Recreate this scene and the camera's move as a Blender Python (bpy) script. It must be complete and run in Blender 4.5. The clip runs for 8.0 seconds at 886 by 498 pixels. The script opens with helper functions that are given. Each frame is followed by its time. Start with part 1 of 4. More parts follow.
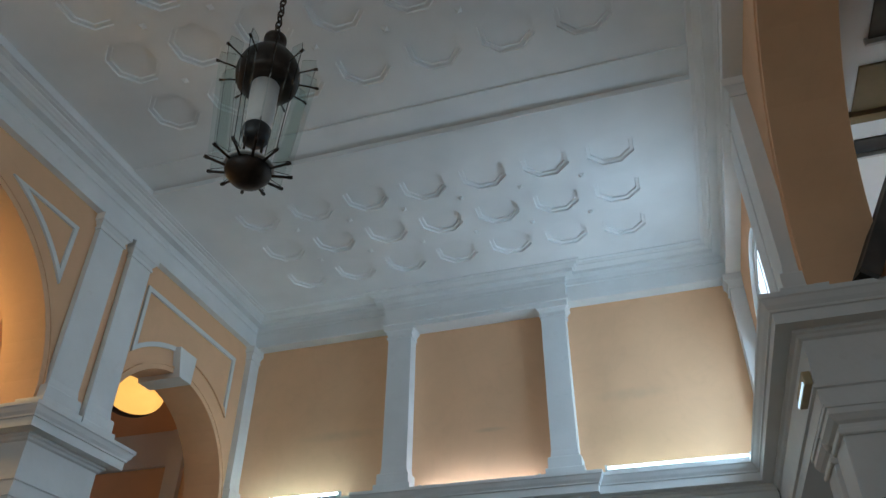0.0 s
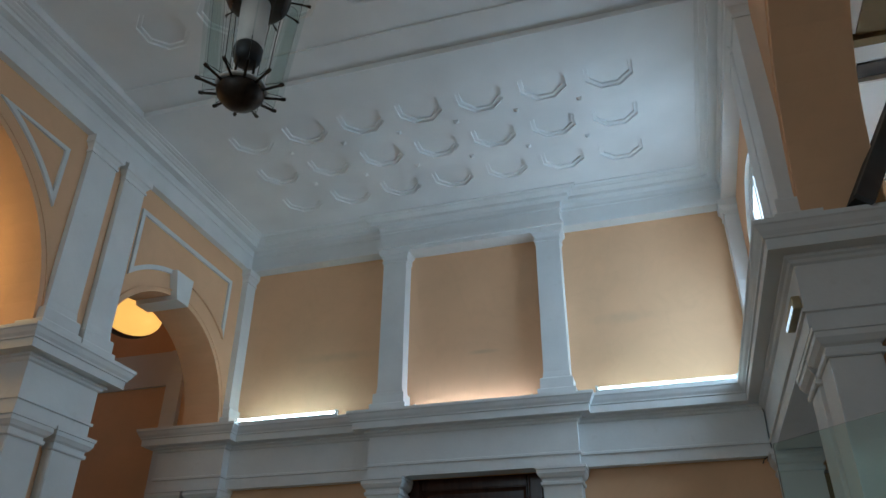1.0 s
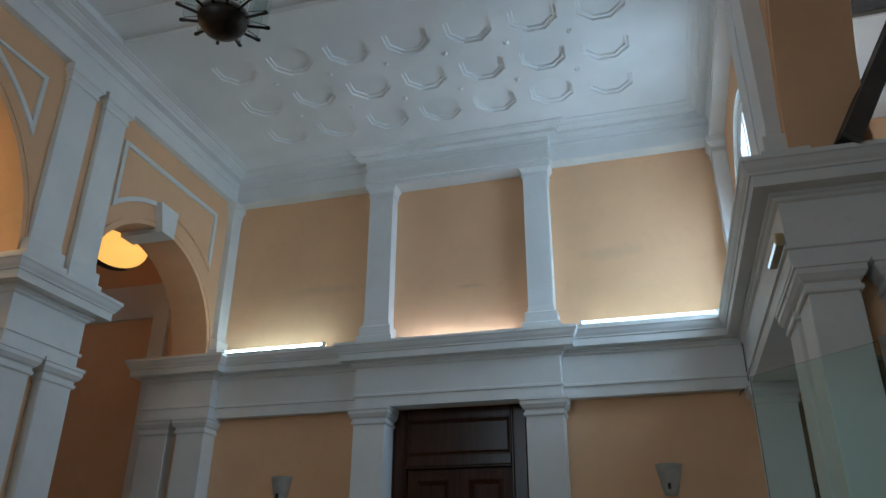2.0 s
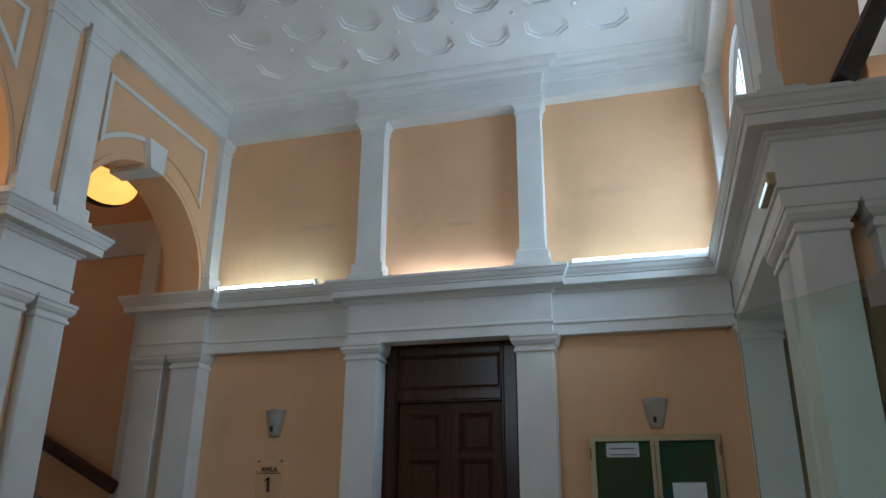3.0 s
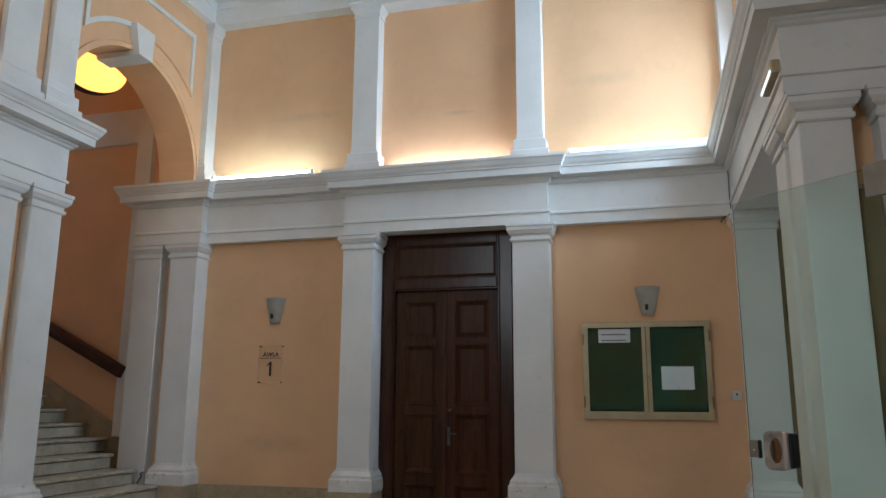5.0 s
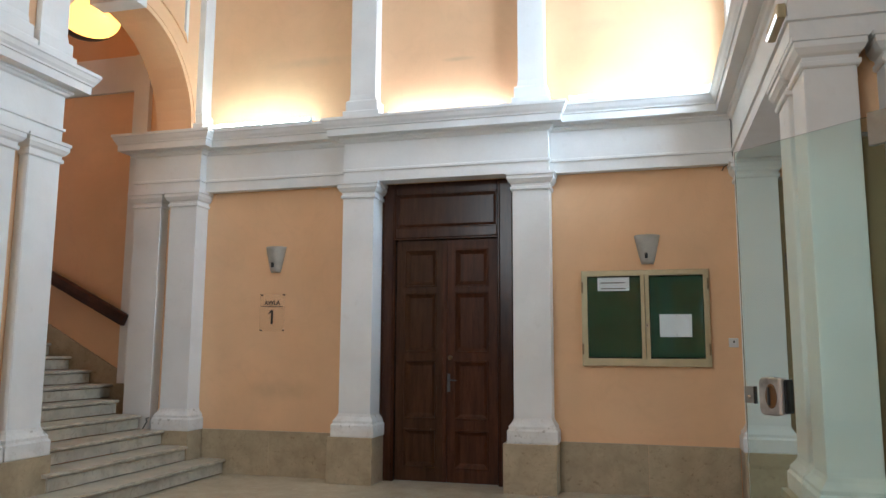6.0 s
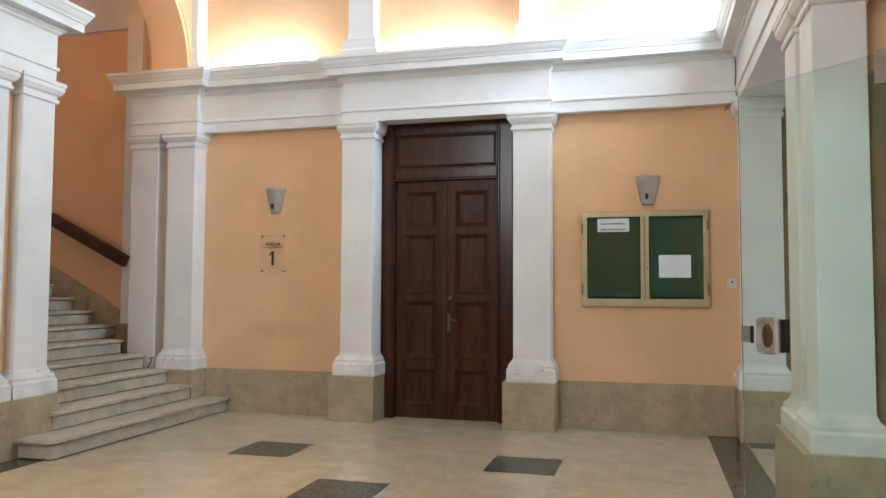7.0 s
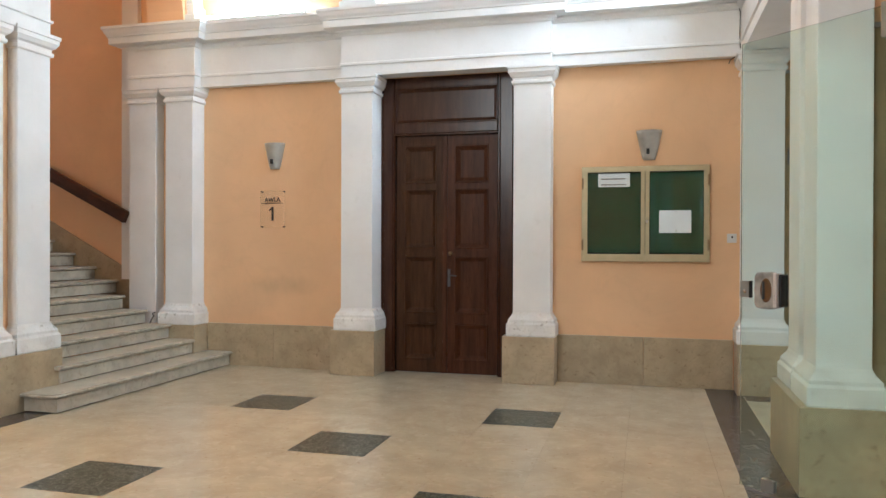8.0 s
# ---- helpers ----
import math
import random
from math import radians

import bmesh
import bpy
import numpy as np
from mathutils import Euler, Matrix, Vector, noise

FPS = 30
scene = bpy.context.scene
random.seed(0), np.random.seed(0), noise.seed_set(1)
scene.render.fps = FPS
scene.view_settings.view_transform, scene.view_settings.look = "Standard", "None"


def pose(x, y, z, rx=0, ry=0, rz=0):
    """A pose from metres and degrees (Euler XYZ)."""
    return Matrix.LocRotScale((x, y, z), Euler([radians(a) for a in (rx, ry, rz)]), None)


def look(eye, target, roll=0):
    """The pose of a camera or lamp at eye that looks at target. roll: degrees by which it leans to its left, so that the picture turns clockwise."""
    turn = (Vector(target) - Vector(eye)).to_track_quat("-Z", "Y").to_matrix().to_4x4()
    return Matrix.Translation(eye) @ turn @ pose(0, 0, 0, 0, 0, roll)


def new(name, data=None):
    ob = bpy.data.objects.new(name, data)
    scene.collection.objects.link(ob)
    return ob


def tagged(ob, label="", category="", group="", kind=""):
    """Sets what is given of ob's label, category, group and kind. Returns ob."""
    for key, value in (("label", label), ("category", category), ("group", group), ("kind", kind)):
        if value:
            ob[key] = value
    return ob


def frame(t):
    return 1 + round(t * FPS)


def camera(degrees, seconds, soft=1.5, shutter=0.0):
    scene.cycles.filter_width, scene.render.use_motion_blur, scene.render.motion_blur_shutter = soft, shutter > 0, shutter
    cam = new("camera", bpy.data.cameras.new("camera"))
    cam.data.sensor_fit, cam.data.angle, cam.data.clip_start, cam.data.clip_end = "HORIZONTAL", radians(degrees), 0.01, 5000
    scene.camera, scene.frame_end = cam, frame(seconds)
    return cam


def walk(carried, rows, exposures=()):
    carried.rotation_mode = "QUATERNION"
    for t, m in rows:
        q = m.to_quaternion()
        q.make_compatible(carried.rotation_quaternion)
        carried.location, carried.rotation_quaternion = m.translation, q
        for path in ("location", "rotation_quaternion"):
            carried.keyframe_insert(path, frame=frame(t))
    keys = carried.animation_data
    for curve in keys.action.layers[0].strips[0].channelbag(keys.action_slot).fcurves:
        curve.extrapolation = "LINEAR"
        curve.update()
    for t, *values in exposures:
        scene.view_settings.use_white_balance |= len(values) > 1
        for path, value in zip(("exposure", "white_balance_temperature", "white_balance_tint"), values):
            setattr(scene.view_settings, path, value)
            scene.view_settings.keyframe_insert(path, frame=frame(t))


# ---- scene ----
cam = camera(60.97, 8.0, soft=1.45)
EYE = (0.0, 0.0, 1.4)
PATH = [  # seconds, yaw, pitch, roll
    (0.0, 17.59, 35.28, -0.49), (0.5, 17.58, 32.51, -0.48), (1.0, 17.16, 29.53, -0.49), (1.5, 16.56, 27.02, -0.46),
    (3.0, 15.39, 19.84, -0.41), (3.5, 15.26, 17.74, -0.40), (4.0, 15.17, 15.50, -0.36), (4.5, 15.14, 13.45, -0.35),
    (6.0, 15.15, 7.59, -0.30), (6.5, 15.15, 5.50, -0.28), (7.0, 15.16, 3.11, -0.24), (7.5, 15.16, 1.32, -0.23), (8.0, 15.17, -0.28, -0.19)]
EXPOSURE = [(0.0, -0.45, 4790, -3), (1.5, -0.60, 4750, -3), (3.0, -0.22, 4890, -2), (4.5, 0.12, 5090, 1), (6.0, 1.12, 5270, 4), (7.0, 1.54, 5410, 5), (8.0, 1.70, 5480, 5)]
walk(cam, [(t, pose(*EYE, 90 + p, r, y)) for t, y, p, r in PATH], EXPOSURE)

# ---- plan (metres) ----
AXIS = -2.10            # the hall's long axis
WN = 7.82               # north wall's face
XL, XR = -5.08, 0.87    # faces of the pilasters of the west and east arcades
THICK = 0.95            # depth of the arcade piers
WEST_BAYS = ((6.43, 1.10, 3.95), (3.00, 1.60, 4.03), (-0.50, 0.99, 4.03))   # centres, radii and springings of the arches
EAST_BAYS = ((6.50, 0.99, 4.69), (3.00, 1.60, 4.03), (-0.50, 0.99, 4.03))
PIERS = (4.98, 1.02, -2.00)     # centres of the piers
EAST, EASTC = -0.055, 0.01     # how far the east piers and their cornice stand before their line
SHIFT = 0.09
HALF = 0.43             # half length of a pier
SPRING = 4.03
Z_DADO, Z_NECK, Z_CAP, Z_TOP = 0.48, 3.04, 3.225, 3.92
SOUTH = -2.7

# ---- light ----
world = bpy.data.worlds.new("world")
scene.world = world
world.use_nodes = True
wn = world.node_tree.nodes
sky = wn.new("ShaderNodeTexSky")
sky.sky_type, sky.sun_disc = "NISHITA", False
sky.sun_elevation, sky.sun_rotation = radians(45), radians(120)
world.node_tree.links.new(sky.outputs[0], wn["Background"].inputs[0])
wn["Background"].inputs[1].default_value = 0.06


def area_light(name, eye, target, w, h, power, colour):
    d = bpy.data.lights.new(name, "AREA")
    d.shape, d.size, d.size_y, d.energy, d.color = "RECTANGLE", w, h, power, colour
    ob = new(name, d)
    ob.matrix_world = look(eye, target)
    return ob


# daylight fills added in unseen openings: tall south, east, landing; last, the upper window
area_light("south_fill_light", (-2.7, -2.68, 4.45), (-2.2, 8, 6.4), 2.6, 2.5, 69, (1.0, 0.93, 0.81))
# unseen lamp added to brighten the hall from the east side
area_light("east_fill_light", (4.58, 6.45, 1.55), (-4, 6.45, 1.5), 2.0, 2.9, 11, (0.88, 0.95, 1.0))
# unseen lamp added up the stairs to lift the dark stairwell
area_light("stair_fill_light", (-11.98, 6.3, 4.6), (-6, 6.3, 3.0), 1.8, 1.6, 15, (1.0, 0.95, 0.88))
area_light("window_daylight", (XR + 0.62, 6.42, 4.72), (-5.0, 7.0, 5.7), 1.7, 1.5, 76, (0.86, 0.935, 0.99))


# ---- materials ----
def material(name, base, rough=0.6, vary=0.06, scale=3.0, fine=60.0, bump=0.1, metal=0.0, spec=0.5, second=None, amount=0.0, random_amount=0.0, coat=0.0, veins=None, vein_scale=3.0, vein_amount=0.3, stretch=None, specks=None, speck_scale=40.0, speck_amount=0.4):
    m = bpy.data.materials.new(name)
    m.use_nodes = True
    nt = m.node_tree
    n, l = nt.nodes, nt.links
    b = n["Principled BSDF"]
    b.inputs["Roughness"].default_value = rough
    b.inputs["Metallic"].default_value = metal
    b.inputs["Specular IOR Level"].default_value = spec
    b.inputs["Coat Weight"].default_value = coat
    co = n.new("ShaderNodeTexCoord")
    geo = n.new("ShaderNodeNewGeometry")
    big = n.new("ShaderNodeTexNoise")
    big.inputs["Scale"].default_value, big.inputs["Detail"].default_value = scale, 5
    small = n.new("ShaderNodeTexNoise")
    small.inputs["Scale"].default_value, small.inputs["Detail"].default_value = fine, 3
    where = geo.outputs["Position"]
    if stretch:
        mp = n.new("ShaderNodeMapping")
        mp.inputs["Scale"].default_value = stretch
        l.new(where, mp.inputs["Vector"])
        where = mp.outputs["Vector"]
    l.new(where, big.inputs["Vector"])
    l.new(where, small.inputs["Vector"])
    ramp = n.new("ShaderNodeValToRGB")
    dark = tuple(c * (1 - 2.2 * vary) for c in base)
    light = tuple(min(1.0, c * (1 + 1.6 * vary)) for c in base)
    ramp.color_ramp.elements[0].position, ramp.color_ramp.elements[1].position = 0.3, 0.7
    ramp.color_ramp.elements[0].color = (*dark, 1)
    ramp.color_ramp.elements[1].color = (*light, 1)
    l.new(big.outputs["Fac"], ramp.inputs["Fac"])
    last = ramp.outputs["Color"]
    if second:
        spots = n.new("ShaderNodeValToRGB")
        spots.color_ramp.elements[0].position, spots.color_ramp.elements[1].position = 0.52, 0.72
        mid = n.new("ShaderNodeTexNoise")
        mid.inputs["Scale"].default_value, mid.inputs["Detail"].default_value, mid.inputs["Distortion"].default_value = scale * 3.1, 8, 1.2
        l.new(where, mid.inputs["Vector"])
        l.new(mid.outputs["Fac"], spots.inputs["Fac"])
        times = n.new("ShaderNodeMath")
        times.operation = "MULTIPLY"
        times.inputs[1].default_value = amount
        l.new(spots.outputs["Color"], times.inputs[0])
        mix = n.new("ShaderNodeMix")
        mix.data_type = "RGBA"
        l.new(times.outputs[0], mix.inputs[0])
        l.new(last, mix.inputs[6])
        mix.inputs[7].default_value = (*second, 1)
        last = mix.outputs[2]
    if veins:
        vn = n.new("ShaderNodeTexNoise")
        vn.inputs["Scale"].default_value, vn.inputs["Detail"].default_value, vn.inputs["Distortion"].default_value = vein_scale, 7, 2.2
        l.new(geo.outputs["Position"], vn.inputs["Vector"])
        line = n.new("ShaderNodeValToRGB")
        e = line.color_ramp.elements
        e[0].position, e[1].position = 0.47, 0.53
        e[0].color, e[1].color = (0, 0, 0, 1), (0, 0, 0, 1)
        top = e.new(0.5)
        top.color = (1, 1, 1, 1)
        l.new(vn.outputs["Fac"], line.inputs["Fac"])
        half = n.new("ShaderNodeMath")
        half.operation = "MULTIPLY"
        half.inputs[1].default_value = vein_amount
        l.new(line.outputs["Color"], half.inputs[0])
        mv = n.new("ShaderNodeMix")
        mv.data_type = "RGBA"
        l.new(half.outputs[0], mv.inputs[0])
        l.new(last, mv.inputs[6])
        mv.inputs[7].default_value = (*veins, 1)
        last = mv.outputs[2]
    if specks:
        sn = n.new("ShaderNodeTexNoise")
        sn.inputs["Scale"].default_value, sn.inputs["Detail"].default_value = speck_scale, 2
        l.new(geo.outputs["Position"], sn.inputs["Vector"])
        cut = n.new("ShaderNodeMapRange")
        cut.inputs["From Min"].default_value, cut.inputs["From Max"].default_value, cut.inputs["To Max"].default_value = 0.66, 0.74, speck_amount
        l.new(sn.outputs["Fac"], cut.inputs["Value"])
        ms = n.new("ShaderNodeMix")
        ms.data_type = "RGBA"
        l.new(cut.outputs["Result"], ms.inputs[0])
        l.new(last, ms.inputs[6])
        ms.inputs[7].default_value = (*specks, 1)
        last = ms.outputs[2]
    if random_amount:
        info = n.new("ShaderNodeObjectInfo")
        hsv = n.new("ShaderNodeHueSaturation")
        rng = n.new("ShaderNodeMapRange")
        rng.inputs["To Min"].default_value, rng.inputs["To Max"].default_value = 1 - random_amount, 1 + random_amount
        l.new(info.outputs["Random"], rng.inputs["Value"])
        l.new(rng.outputs["Result"], hsv.inputs["Value"])
        l.new(last, hsv.inputs["Color"])
        last = hsv.outputs["Color"]
    l.new(last, b.inputs["Base Color"])
    if bump:
        bn = n.new("ShaderNodeBump")
        bn.inputs["Strength"].default_value, bn.inputs["Distance"].default_value = bump, 0.004
        l.new(small.outputs["Fac"], bn.inputs["Height"])
        l.new(bn.outputs["Normal"], b.inputs["Normal"])
    return m


def glow(name, colour, strength):
    m = bpy.data.materials.new(name)
    m.use_nodes = True
    b = m.node_tree.nodes["Principled BSDF"]
    b.inputs["Base Color"].default_value = (*colour, 1)
    b.inputs["Emission Color"].default_value = (*colour, 1)
    b.inputs["Emission Strength"].default_value = strength
    return m


def clear_glass(name, colour, rough=0.0):
    m = bpy.data.materials.new(name)
    m.use_nodes = True
    b = m.node_tree.nodes["Principled BSDF"]
    b.inputs["Base Color"].default_value = (*colour, 1)
    b.inputs["Transmission Weight"].default_value = 1.0
    b.inputs["Roughness"].default_value = rough
    b.inputs["IOR"].default_value = 1.45
    return m


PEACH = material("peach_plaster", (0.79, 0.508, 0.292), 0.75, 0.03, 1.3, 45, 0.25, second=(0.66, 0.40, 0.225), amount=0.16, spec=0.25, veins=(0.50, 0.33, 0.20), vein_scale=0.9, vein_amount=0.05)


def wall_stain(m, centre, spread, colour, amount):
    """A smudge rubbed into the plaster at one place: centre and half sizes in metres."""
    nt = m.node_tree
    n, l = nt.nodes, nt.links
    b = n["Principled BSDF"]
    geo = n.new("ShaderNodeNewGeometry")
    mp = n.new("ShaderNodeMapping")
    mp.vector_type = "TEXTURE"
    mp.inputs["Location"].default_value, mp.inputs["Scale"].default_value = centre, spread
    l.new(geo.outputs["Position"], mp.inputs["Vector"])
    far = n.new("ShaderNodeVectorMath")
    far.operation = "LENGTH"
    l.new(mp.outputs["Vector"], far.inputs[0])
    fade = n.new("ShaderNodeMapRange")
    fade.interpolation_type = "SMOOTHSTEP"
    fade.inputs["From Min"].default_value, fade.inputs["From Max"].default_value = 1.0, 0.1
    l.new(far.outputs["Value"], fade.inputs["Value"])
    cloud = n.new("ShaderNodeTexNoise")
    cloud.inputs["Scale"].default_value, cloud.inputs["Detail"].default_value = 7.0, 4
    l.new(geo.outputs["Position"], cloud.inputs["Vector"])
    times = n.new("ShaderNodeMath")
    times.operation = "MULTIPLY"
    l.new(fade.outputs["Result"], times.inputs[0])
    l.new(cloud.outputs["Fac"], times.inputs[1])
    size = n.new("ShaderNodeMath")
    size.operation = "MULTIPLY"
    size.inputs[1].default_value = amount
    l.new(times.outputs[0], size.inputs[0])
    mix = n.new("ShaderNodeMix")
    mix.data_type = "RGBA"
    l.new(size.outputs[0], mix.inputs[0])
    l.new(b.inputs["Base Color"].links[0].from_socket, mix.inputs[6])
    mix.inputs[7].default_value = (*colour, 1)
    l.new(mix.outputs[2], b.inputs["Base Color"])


wall_stain(PEACH, (-4.02, 7.82, 0.93), (0.62, 0.3, 0.15), (0.46, 0.31, 0.185), 0.5)
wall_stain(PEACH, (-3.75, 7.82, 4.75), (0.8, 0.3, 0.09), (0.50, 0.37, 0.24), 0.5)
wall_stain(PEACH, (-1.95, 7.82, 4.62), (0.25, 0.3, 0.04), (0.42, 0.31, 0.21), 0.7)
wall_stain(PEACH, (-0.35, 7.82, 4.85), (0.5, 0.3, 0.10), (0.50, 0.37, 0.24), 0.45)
WHITE = material("white_paint", (0.80, 0.795, 0.78), 0.6, 0.025, 2.2, 30, 0.25, second=(0.72, 0.70, 0.66), amount=0.13, spec=0.3, veins=(0.55, 0.52, 0.46), vein_scale=1.4, vein_amount=0.03, specks=(0.50, 0.46, 0.40), speck_scale=9.0, speck_amount=0.10)
SCUFFED = material("scuffed_white_paint", (0.78, 0.765, 0.735), 0.6, 0.05, 5.0, 30, 0.3, second=(0.52, 0.47, 0.39), amount=0.32, spec=0.3, specks=(0.22, 0.18, 0.13), speck_scale=14.0, speck_amount=0.5)
CEIL = material("ceiling_paint", (0.84, 0.84, 0.835), 0.8, 0.03, 1.5, 40, 0.2, spec=0.2)
DADO = material("beige_marble", (0.430, 0.345, 0.222), 0.3, 0.07, 5.0, 50, 0.05, second=(0.30, 0.235, 0.15), amount=0.5, veins=(0.20, 0.15, 0.09), vein_scale=2.0, vein_amount=0.12, random_amount=0.07, specks=(0.22, 0.16, 0.09), speck_scale=22.0, speck_amount=0.6)
FLOOR = material("cream_marble", (0.565, 0.49, 0.355), 0.2, 0.05, 4.0, 70, 0.02, second=(0.71, 0.62, 0.475), amount=0.42, random_amount=0.02, veins=(0.44, 0.34, 0.22), vein_scale=1.1, vein_amount=0.16, specks=(0.36, 0.25, 0.15), speck_scale=26.0, speck_amount=0.6)
DARK = material("dark_marble", (0.048, 0.055, 0.042), 0.28, 0.25, 12.0, 90, 0.02, second=(0.21, 0.23, 0.185), amount=0.85, random_amount=0.1, specks=(0.45, 0.46, 0.40), speck_scale=38.0, speck_amount=0.8, spec=0.25, veins=(0.46, 0.46, 0.40), vein_scale=14.0, vein_amount=0.5)
STRIP = material("brown_marble", (0.075, 0.06, 0.05), 0.22, 0.25, 6.0, 80, 0.02, second=(0.15, 0.13, 0.11), amount=0.45, veins=(0.36, 0.33, 0.30), vein_scale=4.0)
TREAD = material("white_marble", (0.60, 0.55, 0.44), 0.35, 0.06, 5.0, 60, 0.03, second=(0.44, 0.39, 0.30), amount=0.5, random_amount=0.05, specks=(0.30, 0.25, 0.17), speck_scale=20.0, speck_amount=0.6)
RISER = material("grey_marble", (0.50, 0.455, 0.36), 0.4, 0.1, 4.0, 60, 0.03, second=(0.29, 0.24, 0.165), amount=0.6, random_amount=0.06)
WOOD = material("dark_wood", (0.052, 0.019, 0.009), 0.22, 0.14, 4.0, 60, 0.010, second=(0.026, 0.009, 0.005), amount=0.5, spec=0.30, stretch=(5, 5, 0.5))
WOOD_RED = material("red_wood", (0.074, 0.0275, 0.0125), 0.34, 0.16, 4.0, 60, 0.02, second=(0.032, 0.011, 0.005), amount=0.7, spec=0.14, stretch=(5, 5, 0.5))
WOOD_OLIVE = material("faded_wood", (0.060, 0.0265, 0.0115), 0.36, 0.16, 4.0, 60, 0.02, second=(0.027, 0.0115, 0.005), amount=0.7, spec=0.13, stretch=(5, 5, 0.5))
RAILWOOD = material("rail_wood", (0.055, 0.018, 0.010), 0.35, 0.25, 5.0, 60, 0.05)
BRONZE = material("dark_bronze", (0.035, 0.025, 0.018), 0.45, 0.3, 12.0, 80, 0.1, metal=0.6)
CHROME = material("steel", (0.55, 0.54, 0.52), 0.25, 0.05, 10.0, 60, 0.02, metal=1.0)
SATIN = material("satin_steel", (0.66, 0.65, 0.64), 0.38, 0.05, 10.0, 60, 0.02, metal=0.55)
LOCKSTEEL = material("brownish_polished_steel", (0.40, 0.40, 0.385), 0.3, 0.2, 14.0, 60, 0.03, metal=0.25)
PATCH = material("dull_steel", (0.30, 0.30, 0.28), 0.4, 0.08, 10.0, 60, 0.02, metal=0.4)
IRON = material("grey_metal", (0.10, 0.10, 0.10), 0.5, 0.1, 6.0, 60, 0.05, metal=0.3)
BLACK = material("black_metal", (0.012, 0.012, 0.012), 0.5, 0.1, 6.0, 60, 0.05)
# also colours the strips that stand for shaded gaps between pilasters
OLIVE = material("olive_paint_and_gap_shade", (0.22, 0.17, 0.085), 0.6, 0.08, 3.0, 60, 0.05)
FRAME = material("beige_aluminium", (0.46, 0.38, 0.22), 0.4, 0.05, 8.0, 60, 0.03, metal=0.2)
BRASS = material("dull_brass", (0.20, 0.115, 0.055), 0.4, 0.15, 10.0, 60, 0.02, metal=0.6)
HINGE = material("hinge_brass", (0.22, 0.15, 0.07), 0.45, 0.1, 8.0, 60, 0.03, metal=0.5)
BAIZE = material("green_felt", (0.018, 0.060, 0.030), 0.9, 0.12, 6.0, 300, 0.1, spec=0.1)
PAPER = material("paper", (0.80, 0.79, 0.80), 0.8, 0.02, 8.0, 100, 0.02)
SCONCE = material("sconce_glass", (0.42, 0.395, 0.345), 0.35, 0.08, 9.0, 60, 0.03)
INK = material("dark_ink", (0.03, 0.02, 0.015), 0.6, 0.05, 8.0, 60, 0.0)
PLASTIC = material("grey_plastic", (0.66, 0.65, 0.63), 0.45, 0.04, 8.0, 60, 0.02)
TUBE = glow("tube_light", (0.93, 1.0, 0.88), 25.0)
# same kind of tube, set dimmer to keep the right panel from burning out
TUBE_DIM = glow("dim_tube_light", (0.93, 1.0, 0.88), 10.5)
TUBE_PINK = glow("pink_tube_light", (1.0, 0.90, 0.86), 17.0)
AISLE = glow("aisle_lamp", (1.0, 0.50, 0.12), 15.0)
LAMP = glow("amber_lamp", (1.0, 0.46, 0.075), 1.6)
GLINT = glow("strip_lamp", (0.9, 0.95, 1.0), 1.3)
BULB = material("opal_glass", (0.62, 0.60, 0.56), 0.4, 0.03, 9.0, 60, 0.0)
GLASS = clear_glass("door_glass", (0.82, 0.95, 0.90))
NOSING = material("darker_nosing", (0.50, 0.45, 0.36), 0.45, 0.14, 9.0, 60, 0.05, second=(0.27, 0.22, 0.15), amount=0.5)
LGLASS = clear_glass("lantern_glass", (0.86, 0.91, 0.90))
ACRYLIC = clear_glass("acrylic", (0.90, 0.87, 0.85))
ACRYLIC.node_tree.nodes["Principled BSDF"].inputs["IOR"].default_value = 1.12
PANE = clear_glass("pane_glass", (0.92, 0.95, 0.94))


# ---- mesh tools ----
def box(bm, x0, x1, y0, y1, z0, z1):
    v = [bm.verts.new(p) for p in ((x0, y0, z0), (x1, y0, z0), (x1, y1, z0), (x0, y1, z0), (x0, y0, z1), (x1, y0, z1), (x1, y1, z1), (x0, y1, z1))]
    for q in ((0, 3, 2, 1), (4, 5, 6, 7), (0, 1, 5, 4), (1, 2, 6, 5), (2, 3, 7, 6), (3, 0, 4, 7)):
        bm.faces.new([v[i] for i in q])
    return v


def boxed(*dims, bevel=0.0):
    bm = bmesh.new()
    box(bm, *dims)
    if bevel:
        bmesh.ops.bevel(bm, geom=bm.edges[:], offset=bevel, segments=2, affect="EDGES", profile=0.6)
    return bm


def sweep(bm, path, profile, closed=False):
    """Runs a profile of (out, z) along a path in plan, mitred; out lies to the right of the way."""
    pts = [Vector(p) for p in path]
    count = len(pts)
    rings = []
    for i, p in enumerate(pts):
        a = (p - pts[i - 1]).normalized() if (i or closed) else None
        b = (pts[(i + 1) % count] - p).normalized() if (i < count - 1 or closed) else None
        na = Vector((a.y, -a.x)) if a else None
        nb = Vector((b.y, -b.x)) if b else None
        if a and b:
            s = na + nb
            off = s * (2.0 / max(s.length_squared, 0.2))
        else:
            off = na or nb
        rings.append([bm.verts.new((p.x + off.x * o, p.y + off.y * o, z)) for o, z in profile])
    k = len(profile)
    for i in range(count if closed else count - 1):
        r, s = rings[i], rings[(i + 1) % count]
        for j in range(k):
            bm.faces.new((r[j], r[(j + 1) % k], s[(j + 1) % k], s[j]))
    if not closed:
        bm.faces.new(rings[0][::-1])
        bm.faces.new(rings[-1])


